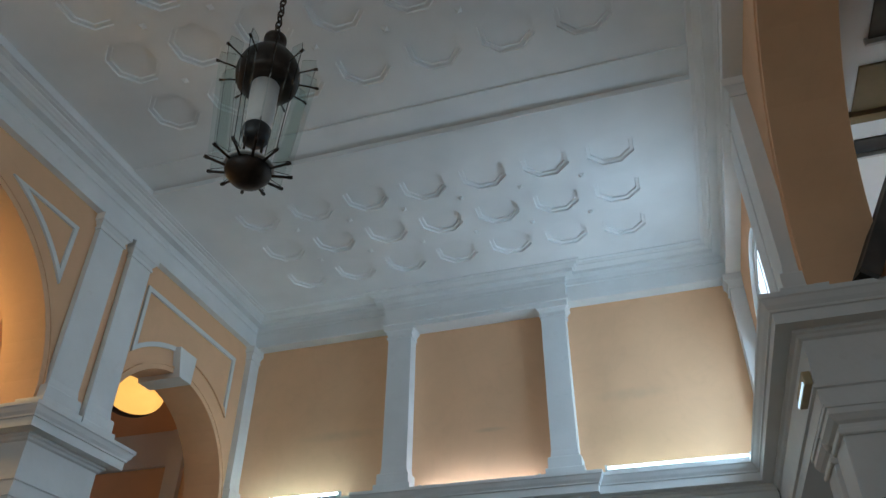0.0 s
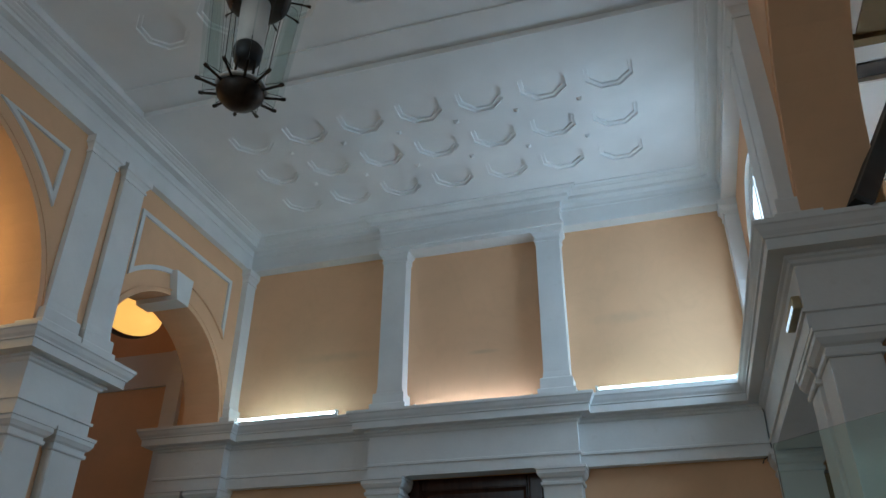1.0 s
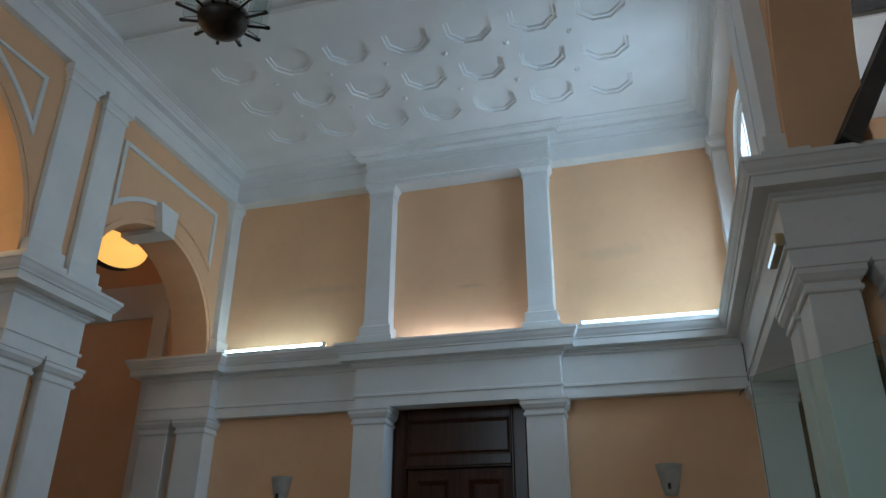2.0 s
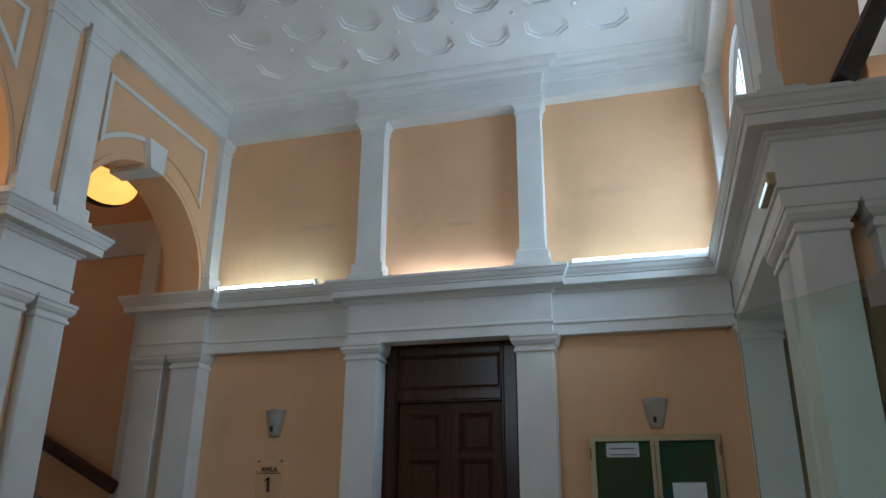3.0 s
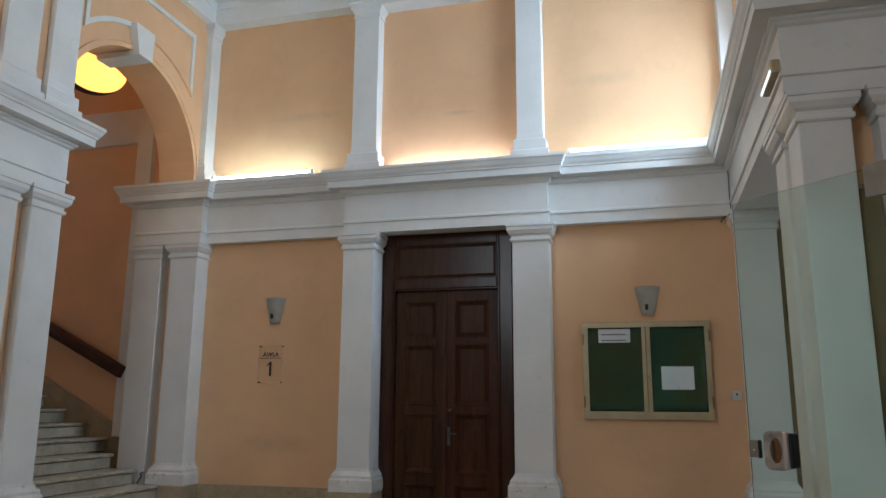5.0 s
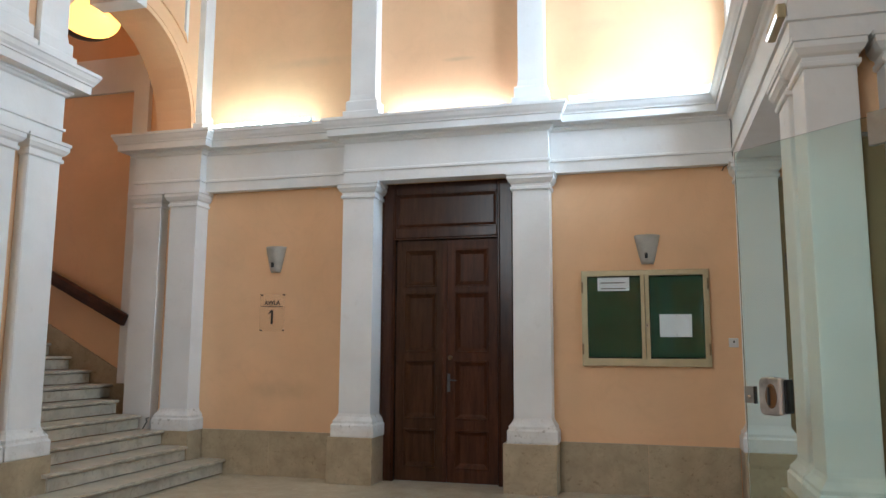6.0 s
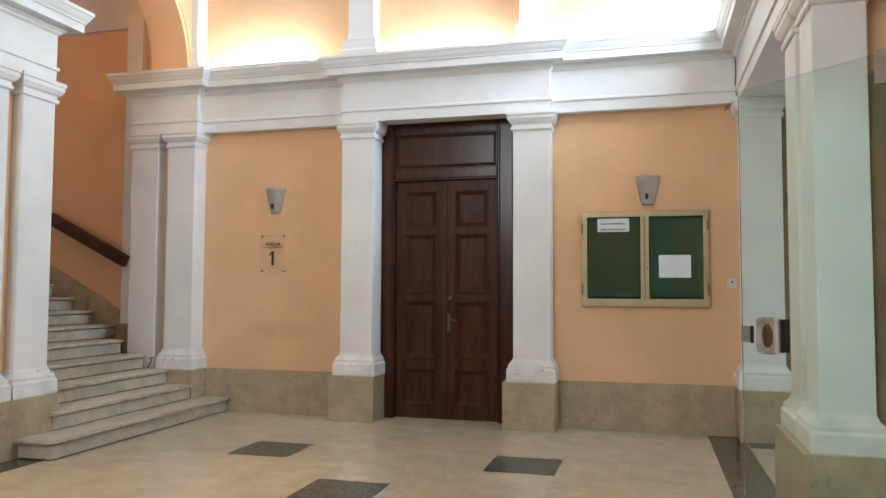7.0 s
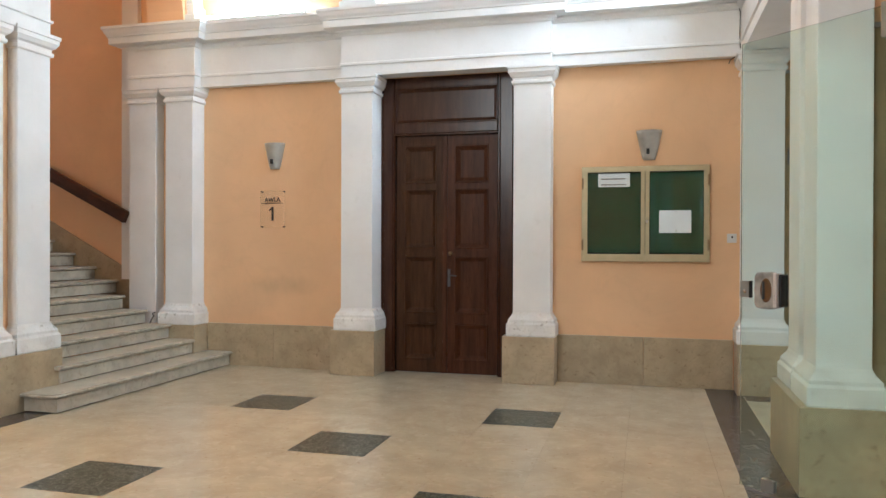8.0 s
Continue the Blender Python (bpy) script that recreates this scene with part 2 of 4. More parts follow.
def lathe(bm, profile, seg=24, centre=(0, 0)):
    rings = [[bm.verts.new((centre[0] + r * math.cos(2 * math.pi * i / seg), centre[1] + r * math.sin(2 * math.pi * i / seg), z)) for i in range(seg)] for r, z in profile]
    for a, b in zip(rings, rings[1:]):
        for i in range(seg):
            bm.faces.new((a[i], a[(i + 1) % seg], b[(i + 1) % seg], b[i]))
    bm.faces.new(rings[0][::-1])
    bm.faces.new(rings[-1])


def rod(bm, a, b, r, seg=8):
    a, b = Vector(a), Vector(b)
    q = (b - a).to_track_quat("Z", "Y")
    ring = [q @ Vector((r * math.cos(2 * math.pi * i / seg), r * math.sin(2 * math.pi * i / seg), 0)) for i in range(seg)]
    lo, hi = [bm.verts.new(a + c) for c in ring], [bm.verts.new(b + c) for c in ring]
    for i in range(seg):
        bm.faces.new((lo[i], lo[(i + 1) % seg], hi[(i + 1) % seg], hi[i]))
    bm.faces.new(lo[::-1])
    bm.faces.new(hi)


def part(name, bm, mat, parent=None, label="", smooth=False):
    me = bpy.data.meshes.new(name)
    bmesh.ops.recalc_face_normals(bm, faces=bm.faces[:])
    bm.to_mesh(me)
    bm.free()
    me.materials.append(mat)
    if smooth:
        for p in me.polygons:
            p.use_smooth = True
    ob = new(name, me)
    if parent:
        ob.parent = parent
    if label:
        ob["label"] = label
    return ob


def empty(name, label, category, kind="", group="", at=(0, 0, 0)):
    ob = new(name)
    ob.location = at
    ob.empty_display_size = 0.1
    return tagged(ob, label, category, group, kind)


def structure(name, bm, mat, label, category, smooth=False):
    return tagged(part(name, bm, mat, None, "", smooth), label, category, "", "structure")


# ---- profiles: (out, z) ----
BASE = [(-0.03, Z_DADO), (0.055, Z_DADO), (0.06, 0.49), (0.06, 0.60), (0.052, 0.612), (0.045, 0.62), (0.045, 0.645), (0.03, 0.665), (0.012, 0.69), (0.0, 0.72), (-0.03, 0.72)]
CAPITAL = [(-0.03, Z_NECK), (0.012, Z_NECK), (0.02, 3.05), (0.02, 3.075), (0.008, 3.08), (0.008, 3.105), (0.03, 3.12), (0.045, 3.145), (0.052, 3.155), (0.052, 3.19), (0.062, 3.195), (0.062, Z_CAP), (-0.03, Z_CAP)]
ARCHITRAVE = [(-0.1, Z_CAP), (0.0, Z_CAP), (0.0, 3.335), (0.018, 3.342), (0.018, 3.365), (0.0, 3.372), (0.0, 3.66), (0.02, 3.672), (0.03, 3.69), (0.05, 3.70), (0.05, 3.72), (0.15, 3.722), (0.152, 3.795), (0.165, 3.80), (0.168, 3.815), (0.185, 3.84), (0.2, 3.875), (0.21, 3.885), (0.21, 3.915), (-0.1, 3.93)]
UPBASE = [(-0.03, 3.93), (0.062, 3.93), (0.062, 4.03), (0.058, 4.037), (0.036, 4.042), (0.035, 4.15), (0.028, 4.162), (0.008, 4.172), (0.0, 4.24), (-0.03, 4.24)]
UPCAP = [(-0.03, 5.845), (0.014, 5.845), (0.014, 5.87), (0.004, 5.875), (0.006, 5.895), (0.03, 5.935), (0.045, 5.945), (0.045, 6.02), (-0.03, 6.02)]
UPPER = [(-0.28, 6.02), (0.022, 6.02), (0.024, 6.07), (0.008, 6.076), (0.0, 6.085), (0.0, 6.235), (0.014, 6.24), (0.016, 6.262), (0.004, 6.268), (0.006, 6.28), (0.018, 6.30), (0.03, 6.318), (0.112, 6.322), (0.116, 6.362), (0.135, 6.366), (0.150, 6.380), (0.175, 6.394), (0.180, 6.406), (0.215, 6.41), (0.215, 6.52), (-0.28, 6.52)]

# ---- walls ----
bm = bmesh.new()
box(bm, -12.0, -2.87, WN, WN + 0.5, 0, 6.9)
box(bm, -1.31, 4.6, WN, WN + 0.5, 0, 6.9)
box(bm, -2.87, -1.31, WN, WN + 0.5, 3.24, 6.9)
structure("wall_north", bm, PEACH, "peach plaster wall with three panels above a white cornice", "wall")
# tall opening is out of view, cut to hold the added south lamp
bm = bmesh.new()
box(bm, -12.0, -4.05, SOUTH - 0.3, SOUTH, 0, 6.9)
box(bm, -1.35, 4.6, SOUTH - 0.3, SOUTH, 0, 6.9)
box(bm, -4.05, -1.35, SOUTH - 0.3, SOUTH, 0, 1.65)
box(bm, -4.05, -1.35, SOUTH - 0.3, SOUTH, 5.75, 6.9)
structure("wall_south", bm, PEACH, "plain peach plaster wall with an unseen tall opening added for light", "wall")
# the gap in this wall only houses the added east lamp
bm = bmesh.new()
box(bm, 4.6, 4.9, SOUTH - 0.3, 5.40, 0, 6.9)
box(bm, 4.6, 4.9, 7.50, WN + 0.5, 0, 6.9)
box(bm, 4.6, 4.9, 5.40, 7.50, 3.05, 6.9)
structure("wall_east", bm, PEACH, "plain peach plaster wall of the gallery with an unseen opening added for light", "wall")
# hole left in the wall for the added stairwell lamp
bm = bmesh.new()
box(bm, -12.3, -12.0, SOUTH - 0.3, 5.35, 0, 7.5)
box(bm, -12.3, -12.0, 7.25, WN + 0.5, 0, 7.5)
box(bm, -12.3, -12.0, 5.35, 7.25, 0, 3.75)
box(bm, -12.3, -12.0, 5.35, 7.25, 5.45, 7.5)
structure("wall_west", bm, PEACH, "plain peach plaster wall of the stairwell with an unseen opening added for light", "wall")
bm = bmesh.new()
box(bm, -12.0, XL - THICK, 4.75, 4.95, 0, 7.2)
structure("wall_stair", bm, PEACH, "peach plaster wall beside the marble stairs", "wall")


def arcade_wall(name, x0, x1, bays, label):
    """The upper wall of an arcade, pierced by round arches."""
    bm = bmesh.new()
    z0, z1 = Z_TOP - 0.02, 6.9
    seg = 28
    ys = [SOUTH]
    for c, rad, spring in sorted(bays):
        ys += [c - rad, c + rad]
    ys += [WN]
    for i in range(0, len(ys), 2):
        if ys[i + 1] > ys[i]:
            box(bm, x0, x1, ys[i], ys[i + 1], z0, z1)
    for c, rad, spring in bays:
        rim = [(c - rad * math.cos(math.pi * k / seg), spring + rad * math.sin(math.pi * k / seg)) for k in range(seg + 1)]
        lo = [[bm.verts.new((x, y, z)) for y, z in rim] for x in (x0, x1)]
        hi = [[bm.verts.new((x, y, z1)) for y, z in rim] for x in (x0, x1)]
        for k in range(seg):
            bm.faces.new((lo[0][k], lo[0][k + 1], hi[0][k + 1], hi[0][k]))
            bm.faces.new((lo[1][k + 1], lo[1][k], hi[1][k], hi[1][k + 1]))
            bm.faces.new((lo[0][k + 1], lo[0][k], lo[1][k], lo[1][k + 1]))
    return structure(name, bm, PEACH, label, "wall")


arcade_wall("wall_arcade_west", XL - 0.52, XL - 0.06, WEST_BAYS, "peach arcade wall with round arches and white mouldings")
arcade_wall("wall_arcade_east", XR + 0.13, XR + 0.60, EAST_BAYS, "peach arcade wall with round arches above the cornice")


# ---- arcade piers ----
def pier(side, yc, crowned=True, name="pier"):
    """side -1: west, whose face looks east; +1: east."""
    face = XL if side < 0 else XR - EAST
    s = side
    proud = 0.07 if side < 0 else 0.10
    wide = 0.40 if side < 0 else 0.285
    thick = THICK if side < 0 else 0.715
    y0, y1 = yc - HALF, yc + HALF
    lift = 0.0 if side < 0 else 0.025       # the east plinths stand a little higher
    base = [(o, z + lift * (0.72 - z) / (0.72 - Z_DADO)) for o, z in BASE]
    ob = empty(name, "white plastered pier with paired pilasters on a beige marble plinth", "pier", "structure", "arcade piers")

    def span(a, b):
        return (min(a, b), max(a, b))
    fx0, fx1 = span(face + s * 0.10, face + s * (thick - 0.10))
    part("core", boxed(fx0, fx1, y0 + 0.17, y1 - 0.17, Z_DADO, Z_CAP), PEACH, ob, "peach core of the pier")
    ax0, ax1 = span(face, face + s * thick)
    part("plinth", boxed(min(face - s * proud, face + s * (thick + 0.07)), max(face - s * proud, face + s * (thick + 0.07)), y0 - 0.075, y1 + 0.07, 0, Z_DADO + lift, bevel=0.006), DADO, ob, "beige marble plinth")

    def pilaster(x0, x1, ya, yb):
        bm = bmesh.new()
        box(bm, x0, x1, ya, yb, Z_DADO, Z_CAP)
        bmesh.ops.bevel(bm, geom=[e for e in bm.edges if abs(e.verts[0].co.z - e.verts[1].co.z) > 1], offset=0.006, segments=2, affect="EDGES")
        p = part("pilaster", bm, WHITE, ob)
        ring = [(x0, ya), (x0, yb), (x1, yb), (x1, ya)][::-1]
        bm = bmesh.new()
        sweep(bm, ring, base, True)
        part("base", bm, SCUFFED, p)
        bm = bmesh.new()
        sweep(bm, ring, CAPITAL, True)
        part("capital", bm, WHITE, p)
    w = 0.36
    d0, d1 = span(face, face + s * wide)
    e0, e1 = span(face + s * (thick - wide), face + s * thick)
    for a, b in ((d0, d1), (e0, e1)):
        pilaster(a, b, y0, y0 + w)
        pilaster(a, b, y1 - w, y1)
    if crowned:
        bm = bmesh.new()
        ring = [(ax0, y0), (ax1, y0), (ax1, y1), (ax0, y1)]
        sweep(bm, ring, ARCHITRAVE, True)
        part("entablature", bm, WHITE, ob, "white moulded entablature")
        part("infill", boxed(ax0 + 0.05, ax1 - 0.05, y0 + 0.05, y1 - 0.05, Z_CAP + 0.006, 3.92), WHITE, ob)
    # upper pair
    if side > 0:
        face = XR + 0.005
    part("upper_backing", boxed(*span(face + s * 0.085, face + s * 0.17), y0 + 0.1, y1 - 0.1, 3.93, 6.02), WHITE, ob)
    for ya, yb in ((y0 + 0.02, y0 + w + 0.02), (y1 - w + (0.02 if side < 0 else -0.06), y1 - (0.02 if side < 0 else 0.12))):
        u0, u1 = span(face, face + s * 0.17)
        p = part("upper_pilaster", boxed(u0, u1, ya, yb, 3.93, 6.02, bevel=0.005), WHITE, ob)
        ring = [(u0, ya), (u1, ya), (u1, yb), (u0, yb)]
        bm = bmesh.new()
        sweep(bm, ring, UPBASE, True)
        part("upper_base", bm, WHITE, p)
        bm = bmesh.new()
        sweep(bm, ring, UPCAP, True)
        part("upper_capital", bm, WHITE, p)
    return ob


for c in PIERS:
    pier(-1, c + 0.09)
for c in PIERS:
    pier(1, c + SHIFT, c != PIERS[0])

# ---- far west pier (jamb of the stair arch) and far east pilaster ----
YP = 7.58


def jamb(name, xs, cols, label, bare=False):
    ob = empty(name, label, "pier", "structure")
    x0, x1 = xs
    part("core", boxed(x0 + 0.03, x1 - 0.03, YP + 0.15, WN, 0, 3.93), PEACH, ob, "peach core between the pilasters")
    part("plinth", boxed(x0 - 0.05, x1 + 0.06, YP - 0.06, WN, 0, Z_DADO, bevel=0.006), DADO, ob, "beige marble plinth")
    for a, b in cols:
        p = part("pilaster", boxed(a, b, YP, WN, Z_DADO, Z_CAP, bevel=0.005), WHITE, ob)
        ring = [(a, YP), (b, YP), (b, WN), (a, WN)]
        if not (bare and a == x0):
            bm = bmesh.new()
            sweep(bm, ring, BASE, True)
            part("base", bm, SCUFFED, p)
        bm = bmesh.new()
        sweep(bm, ring, CAPITAL, True)
        part("capital", bm, WHITE, p)
    return ob


jamb("stair_jamb", (-5.88, -5.035), ((-5.88, -5.52), (-5.39, -5.035)), "white paired pilasters at the foot of the stairs", True)
jamb("corner_jamb", (XR, 1.70), ((XR, 1.235), (1.365, 1.70)), "white pilaster in the corner on a marble plinth")

# ---- door pilasters ----
YD = 7.60


def door_pilaster(x0, x1):
    ob = empty("door_pilaster", "white pilaster beside the door on a tall marble block", "pilaster", "structure", "door pilasters")
    part("shaft", boxed(x0, x1, YD, WN + 0.1, Z_DADO, Z_CAP, bevel=0.006), WHITE, ob)
    part("plinth", boxed(x0 - 0.1, x1 + 0.05, YD - 0.07, WN + 0.1, 0, Z_DADO, bevel=0.008), DADO, ob, "beige marble block")
    ring = [(x0, YD), (x1, YD), (x1, WN + 0.05), (x0, WN + 0.05)]
    bm = bmesh.new()
    sweep(bm, ring, BASE, True)
    part("base", bm, SCUFFED, ob)
    bm = bmesh.new()
    sweep(bm, ring, CAPITAL, True)
    part("capital", bm, WHITE, ob)
    return ob


door_pilaster(-3.21, -2.85)
door_pilaster(-1.32, -0.94)

# ---- entablature of the north and east walls ----
bm = bmesh.new()
sweep(bm, [(-5.9, 7.9), (-5.9, YP), (-5.01, YP), (-5.01, 7.70), (-3.21, 7.70), (-3.21, YD), (-0.94, YD), (-0.94, 7.70), (XR - EASTC, 7.70), (XR - EASTC, PIERS[0] + SHIFT - HALF), (XR - EASTC + THICK, PIERS[0] + SHIFT - HALF)], ARCHITRAVE)
structure("cornice_lower", bm, WHITE, "white moulded entablature running over the door", "cornice")
bm = bmesh.new()
box(bm, -5.8, -5.06, YP + 0.05, WN, Z_CAP + 0.006, 3.925)
box(bm, -5.06, -3.2, 7.75, WN, Z_CAP + 0.006, 3.925)
box(bm, -3.2, -0.95, 7.68, WN, Z_CAP + 0.006, 3.925)
box(bm, -0.95, XR + 0.1, 7.75, WN, Z_CAP + 0.006, 3.925)
box(bm, XR + 0.07, XR + THICK - 0.03, PIERS[0] + SHIFT - HALF + 0.05, WN - 0.002, Z_CAP + 0.004, 3.922)
structure("lintel", bm, WHITE, "white plastered beam behind the entablature", "beam")

# ---- upper pilasters ----
def upper_pilaster(x0, x1, y0, y1):
    ob = empty("upper_pilaster", "white upper pilaster standing on the cornice", "pilaster", "structure", "upper pilasters")
    part("shaft", boxed(x0, x1, y0, y1, 3.93, 6.02, bevel=0.005), WHITE, ob)
    ring = [(x0, y0), (x1, y0), (x1, y1), (x0, y1)]
    bm = bmesh.new()
    sweep(bm, ring, UPBASE, True)
    part("base", bm, WHITE, ob)
    bm = bmesh.new()
    sweep(bm, ring, UPCAP, True)
    part("capital", bm, WHITE, ob)
    return ob


upper_pilaster(-3.17, -2.87, 7.64, WN)
upper_pilaster(-1.26, -0.98, 7.64, WN)
upper_pilaster(-5.30, -5.06, 7.62, WN)
upper_pilaster(0.85, 1.1, 7.62, WN)

bm = bmesh.new()
yy = 7.68
sweep(bm, [(XL + 0.0, SOUTH), (XL + 0.0, yy), (-3.21, yy), (-3.21, yy - 0.09), (-0.94, yy - 0.09), (-0.94, yy), (XR, yy), (XR, SOUTH)], UPPER)
box(bm, -2.86, -1.27, 7.60, WN, 5.965, 6.019)
structure("cornice_upper", bm, WHITE, "white moulded cornice below the ceiling", "cornice")

# ---- ceiling: octagonal coffers in two bays ----
def octagon(cx, cy, half):
    """Eight corners of an octagon whose flats lie half from its centre."""
    r = half / math.cos(math.pi / 8)
    return [(cx + r * math.cos(math.pi * (2 * k + 1) / 8), cy + r * math.sin(math.pi * (2 * k + 1) / 8)) for k in range(8)]


def coffer_cell(bm, cx, cy, dx, dy, z):
    outer = [(cx + dx / 2, cy + dx * 0.2), (cx + dx * 0.2, cy + dy / 2), (cx - dx * 0.2, cy + dy / 2), (cx - dx / 2, cy + dx * 0.2),
             (cx - dx / 2, cy - dx * 0.2), (cx - dx * 0.2, cy - dy / 2), (cx + dx * 0.2, cy - dy / 2), (cx + dx / 2, cy - dx * 0.2)]
    rings = [[(x, y, z) for x, y in outer]]
    for half, up in ((0.226, 0.0), (0.2235, 0.020), (0.190, 0.021), (0.1875, 0.040)):
        rings.append([(x, y, z + up) for x, y in octagon(cx, cy, half)])
    made = [[bm.verts.new(p) for p in r] for r in rings]
    for a, b in zip(made, made[1:]):
        for k in range(8):
            bm.faces.new((a[k], a[(k + 1) % 8], b[(k + 1) % 8], b[k]))
    bm.faces.new(made[-1])
    for sx, sy, k in ((1, 1, 0), (-1, 1, 2), (-1, -1, 4), (1, -1, 6)):
        c = bm.verts.new((cx + sx * dx / 2, cy + sy * dy / 2, z))
        bm.faces.new((made[0][k], c, made[0][k + 1]))


PX, PY = 0.637, 0.618
CX = AXIS + 0.055       # middle of the coffers
X0, X1 = CX - 3.5 * PX, CX + 3.5 * PX
bm = bmesh.new()
box(bm, -12.0, 4.6, SOUTH, WN, 6.60, 6.9)
ZF, ZN = 6.425, 6.50
for yc, z in ((6.235, ZF), (3.39, ZN)):
    for i in range(7):
        for j in range(3):
            coffer_cell(bm, CX + (i - 3) * PX, yc + (j - 1) * PY, PX, PY, z)
    for i in range(8):        # little bosses between the coffers
        for j in range(4):
            if 0 < i < 7:
                cx, cy = X0 + i * PX, yc + (j - 1.5) * PY
                if 0 < j < 3:
                    q = [bm.verts.new((cx + a * 0.028, cy + b * 0.028, z - 0.002)) for a, b in ((1, 1), (-1, 1), (-1, -1), (1, -1))]
                    tip = bm.verts.new((cx, cy, z - 0.03))
                    for k in range(4):
                        bm.faces.new((q[k], q[(k + 1) % 4], tip))


def rect(bm, x0, x1, y0, y1, z):
    bm.faces.new([bm.verts.new(p) for p in ((x0, y0, z), (x1, y0, z), (x1, y1, z), (x0, y1, z))])


def margin(bm, x0, x1, y0, y1, ix0, ix1, iy0, iy1, z):
    """A flat border round an inner field."""
    rect(bm, x0, x1, y0, iy0, z)
    rect(bm, x0, x1, iy1, y1, z)
    rect(bm, x0, ix0, iy0, iy1, z)
    rect(bm, ix1, x1, iy0, iy1, z)


L, R = AXIS - 2.78, AXIS + 2.80
margin(bm, L + 0.05, R - 0.05, 4.935, 7.42, X0, X1, 6.235 - 1.5 * PY, 6.235 + 1.5 * PY, ZF)
bm.faces.new([bm.verts.new(p) for p in ((L, 4.935, ZF), (R, 4.935, ZF), (R, 4.935, 6.49), (L, 4.935, 6.49))])
rect(bm, L, R, 4.595, 4.935, 6.485)
bm.faces.new([bm.verts.new(p) for p in ((L, 4.595, 6.485), (R, 4.595, 6.485), (R, 4.595, ZN + 0.002), (L, 4.595, ZN + 0.002))])
margin(bm, L + 0.05, R - 0.05, 1.6, 4.595, X0, X1, 3.39 - 1.5 * PY, 3.39 + 1.5 * PY, ZN)
rect(bm, L, R, SOUTH, 1.6, 6.513)
# flat rim outside the fields, with a raised fillet
for a, b in ((L - 0.25, L), (R, R + 0.25)):
    box(bm, a, b, SOUTH, 7.60, 6.408, 6.54)
for a, b in ((L - 0.01, L + 0.05), (R - 0.05, R + 0.01)):
    box(bm, a, b, SOUTH, 7.47, 6.416, 6.54)
box(bm, L, R, 7.42, 7.60, 6.414, 6.54)
structure("ceiling", bm, CEIL, "white plaster ceiling with shallow octagonal coffers", "ceiling")

# ---- mouldings of the west arches ----
def strip_ring(bm, pts, width, x0, x1):
    """A flat raised band along a closed outline of (y, z)."""
    n = len(pts)
    inner = []
    for i in range(n):
        p, a, b = Vector(pts[i]), Vector(pts[i - 1]), Vector(pts[(i + 1) % n])
        d1, d2 = (p - a).normalized(), (b - p).normalized()
        m = Vector((-d1.y - d2.y, d1.x + d2.x))
        m = m * (2 / max(m.length_squared, 0.35))
        inner.append(p + m * width)
    v = [[bm.verts.new((x, q[0], q[1])) for q in ring] for ring, x in ((pts, x0), (pts, x1), (inner, x1), (inner, x0))]
    for a, b in zip(v, v[1:]):
        for i in range(n):
            bm.faces.new((a[i], a[(i + 1) % n], b[(i + 1) % n], b[i]))


def spandrel(yc, half, top, r, spring, peach_haunch=False):
    """A raised band round the field above an arch."""
    foot = spring + math.sqrt(r * r - half * half)
    a0 = math.atan2(foot - spring, half)
    rise = spring + r
    bm = bmesh.new()
    if rise < top - 0.05:
        arc = [(yc + r * math.cos(a), spring + r * math.sin(a)) for a in [a0 + (math.pi - 2 * a0) * k / 24 for k in range(25)]]
        pts = [(yc + half, top), (yc - half, top)] + arc[::-1]
        strip_ring(bm, pts, 0.05, XL - 0.07, XL - 0.035)
    else:
        a1 = math.asin((top - spring - 0.01) / r)
        for s in (1, -1):
            arc = [(yc + s * r * math.cos(a), spring + r * math.sin(a)) for a in [a0 + (a1 - a0) * k / 10 for k in range(11)]]
            pts = [(yc + s * half, top)] + arc[::-1][0:]
            if s < 0:
                pts = pts[::-1]
            strip_ring(bm, pts, 0.045, XL - 0.07, XL - 0.035)
    ob = structure("spandrel_moulding", bm, WHITE, "white raised moulding framing the arch", "moulding")
    ob.data.materials.append(PEACH)
    for f in ob.data.polygons:      # the band along the haunch beside the keystone is painted like the wall
        dy, dz = f.center.y - yc, f.center.z - spring
        if peach_haunch and 0.1 < dy < half - 0.03 and math.hypot(dy, dz) < r + 0.06:
            f.material_index = 1
    return ob


spandrel(6.46, 0.90, 5.74, 1.345, 3.95, True)
spandrel(3.00, 1.45, 5.72, 1.79, SPRING)


def archivolt(yc, r, spring, x0, x1, out=1):
    bm = bmesh.new()
    seg = 32
    for lo, hi, xa, xb in ((r - 0.002, r + 0.05, x0, x1), (r + 0.05, r + 0.065, x0, x1 + out * 0.012)):
        rings = []
        for k in range(seg + 1):
            a = math.pi * k / seg
            rings.append([bm.verts.new((x, yc + q * math.cos(a), spring + q * math.sin(a))) for x, q in ((xa, lo), (xb, lo), (xb, hi), (xa, hi))])
        for a, b in zip(rings, rings[1:]):
            for i in range(4):
                bm.faces.new((a[i], a[(i + 1) % 4], b[(i + 1) % 4], b[i]))
        bm.faces.new(rings[0])
        bm.faces.new(rings[-1][::-1])
    return structure("arch_moulding", bm, PEACH, "peach plaster moulding round the arch", "moulding")


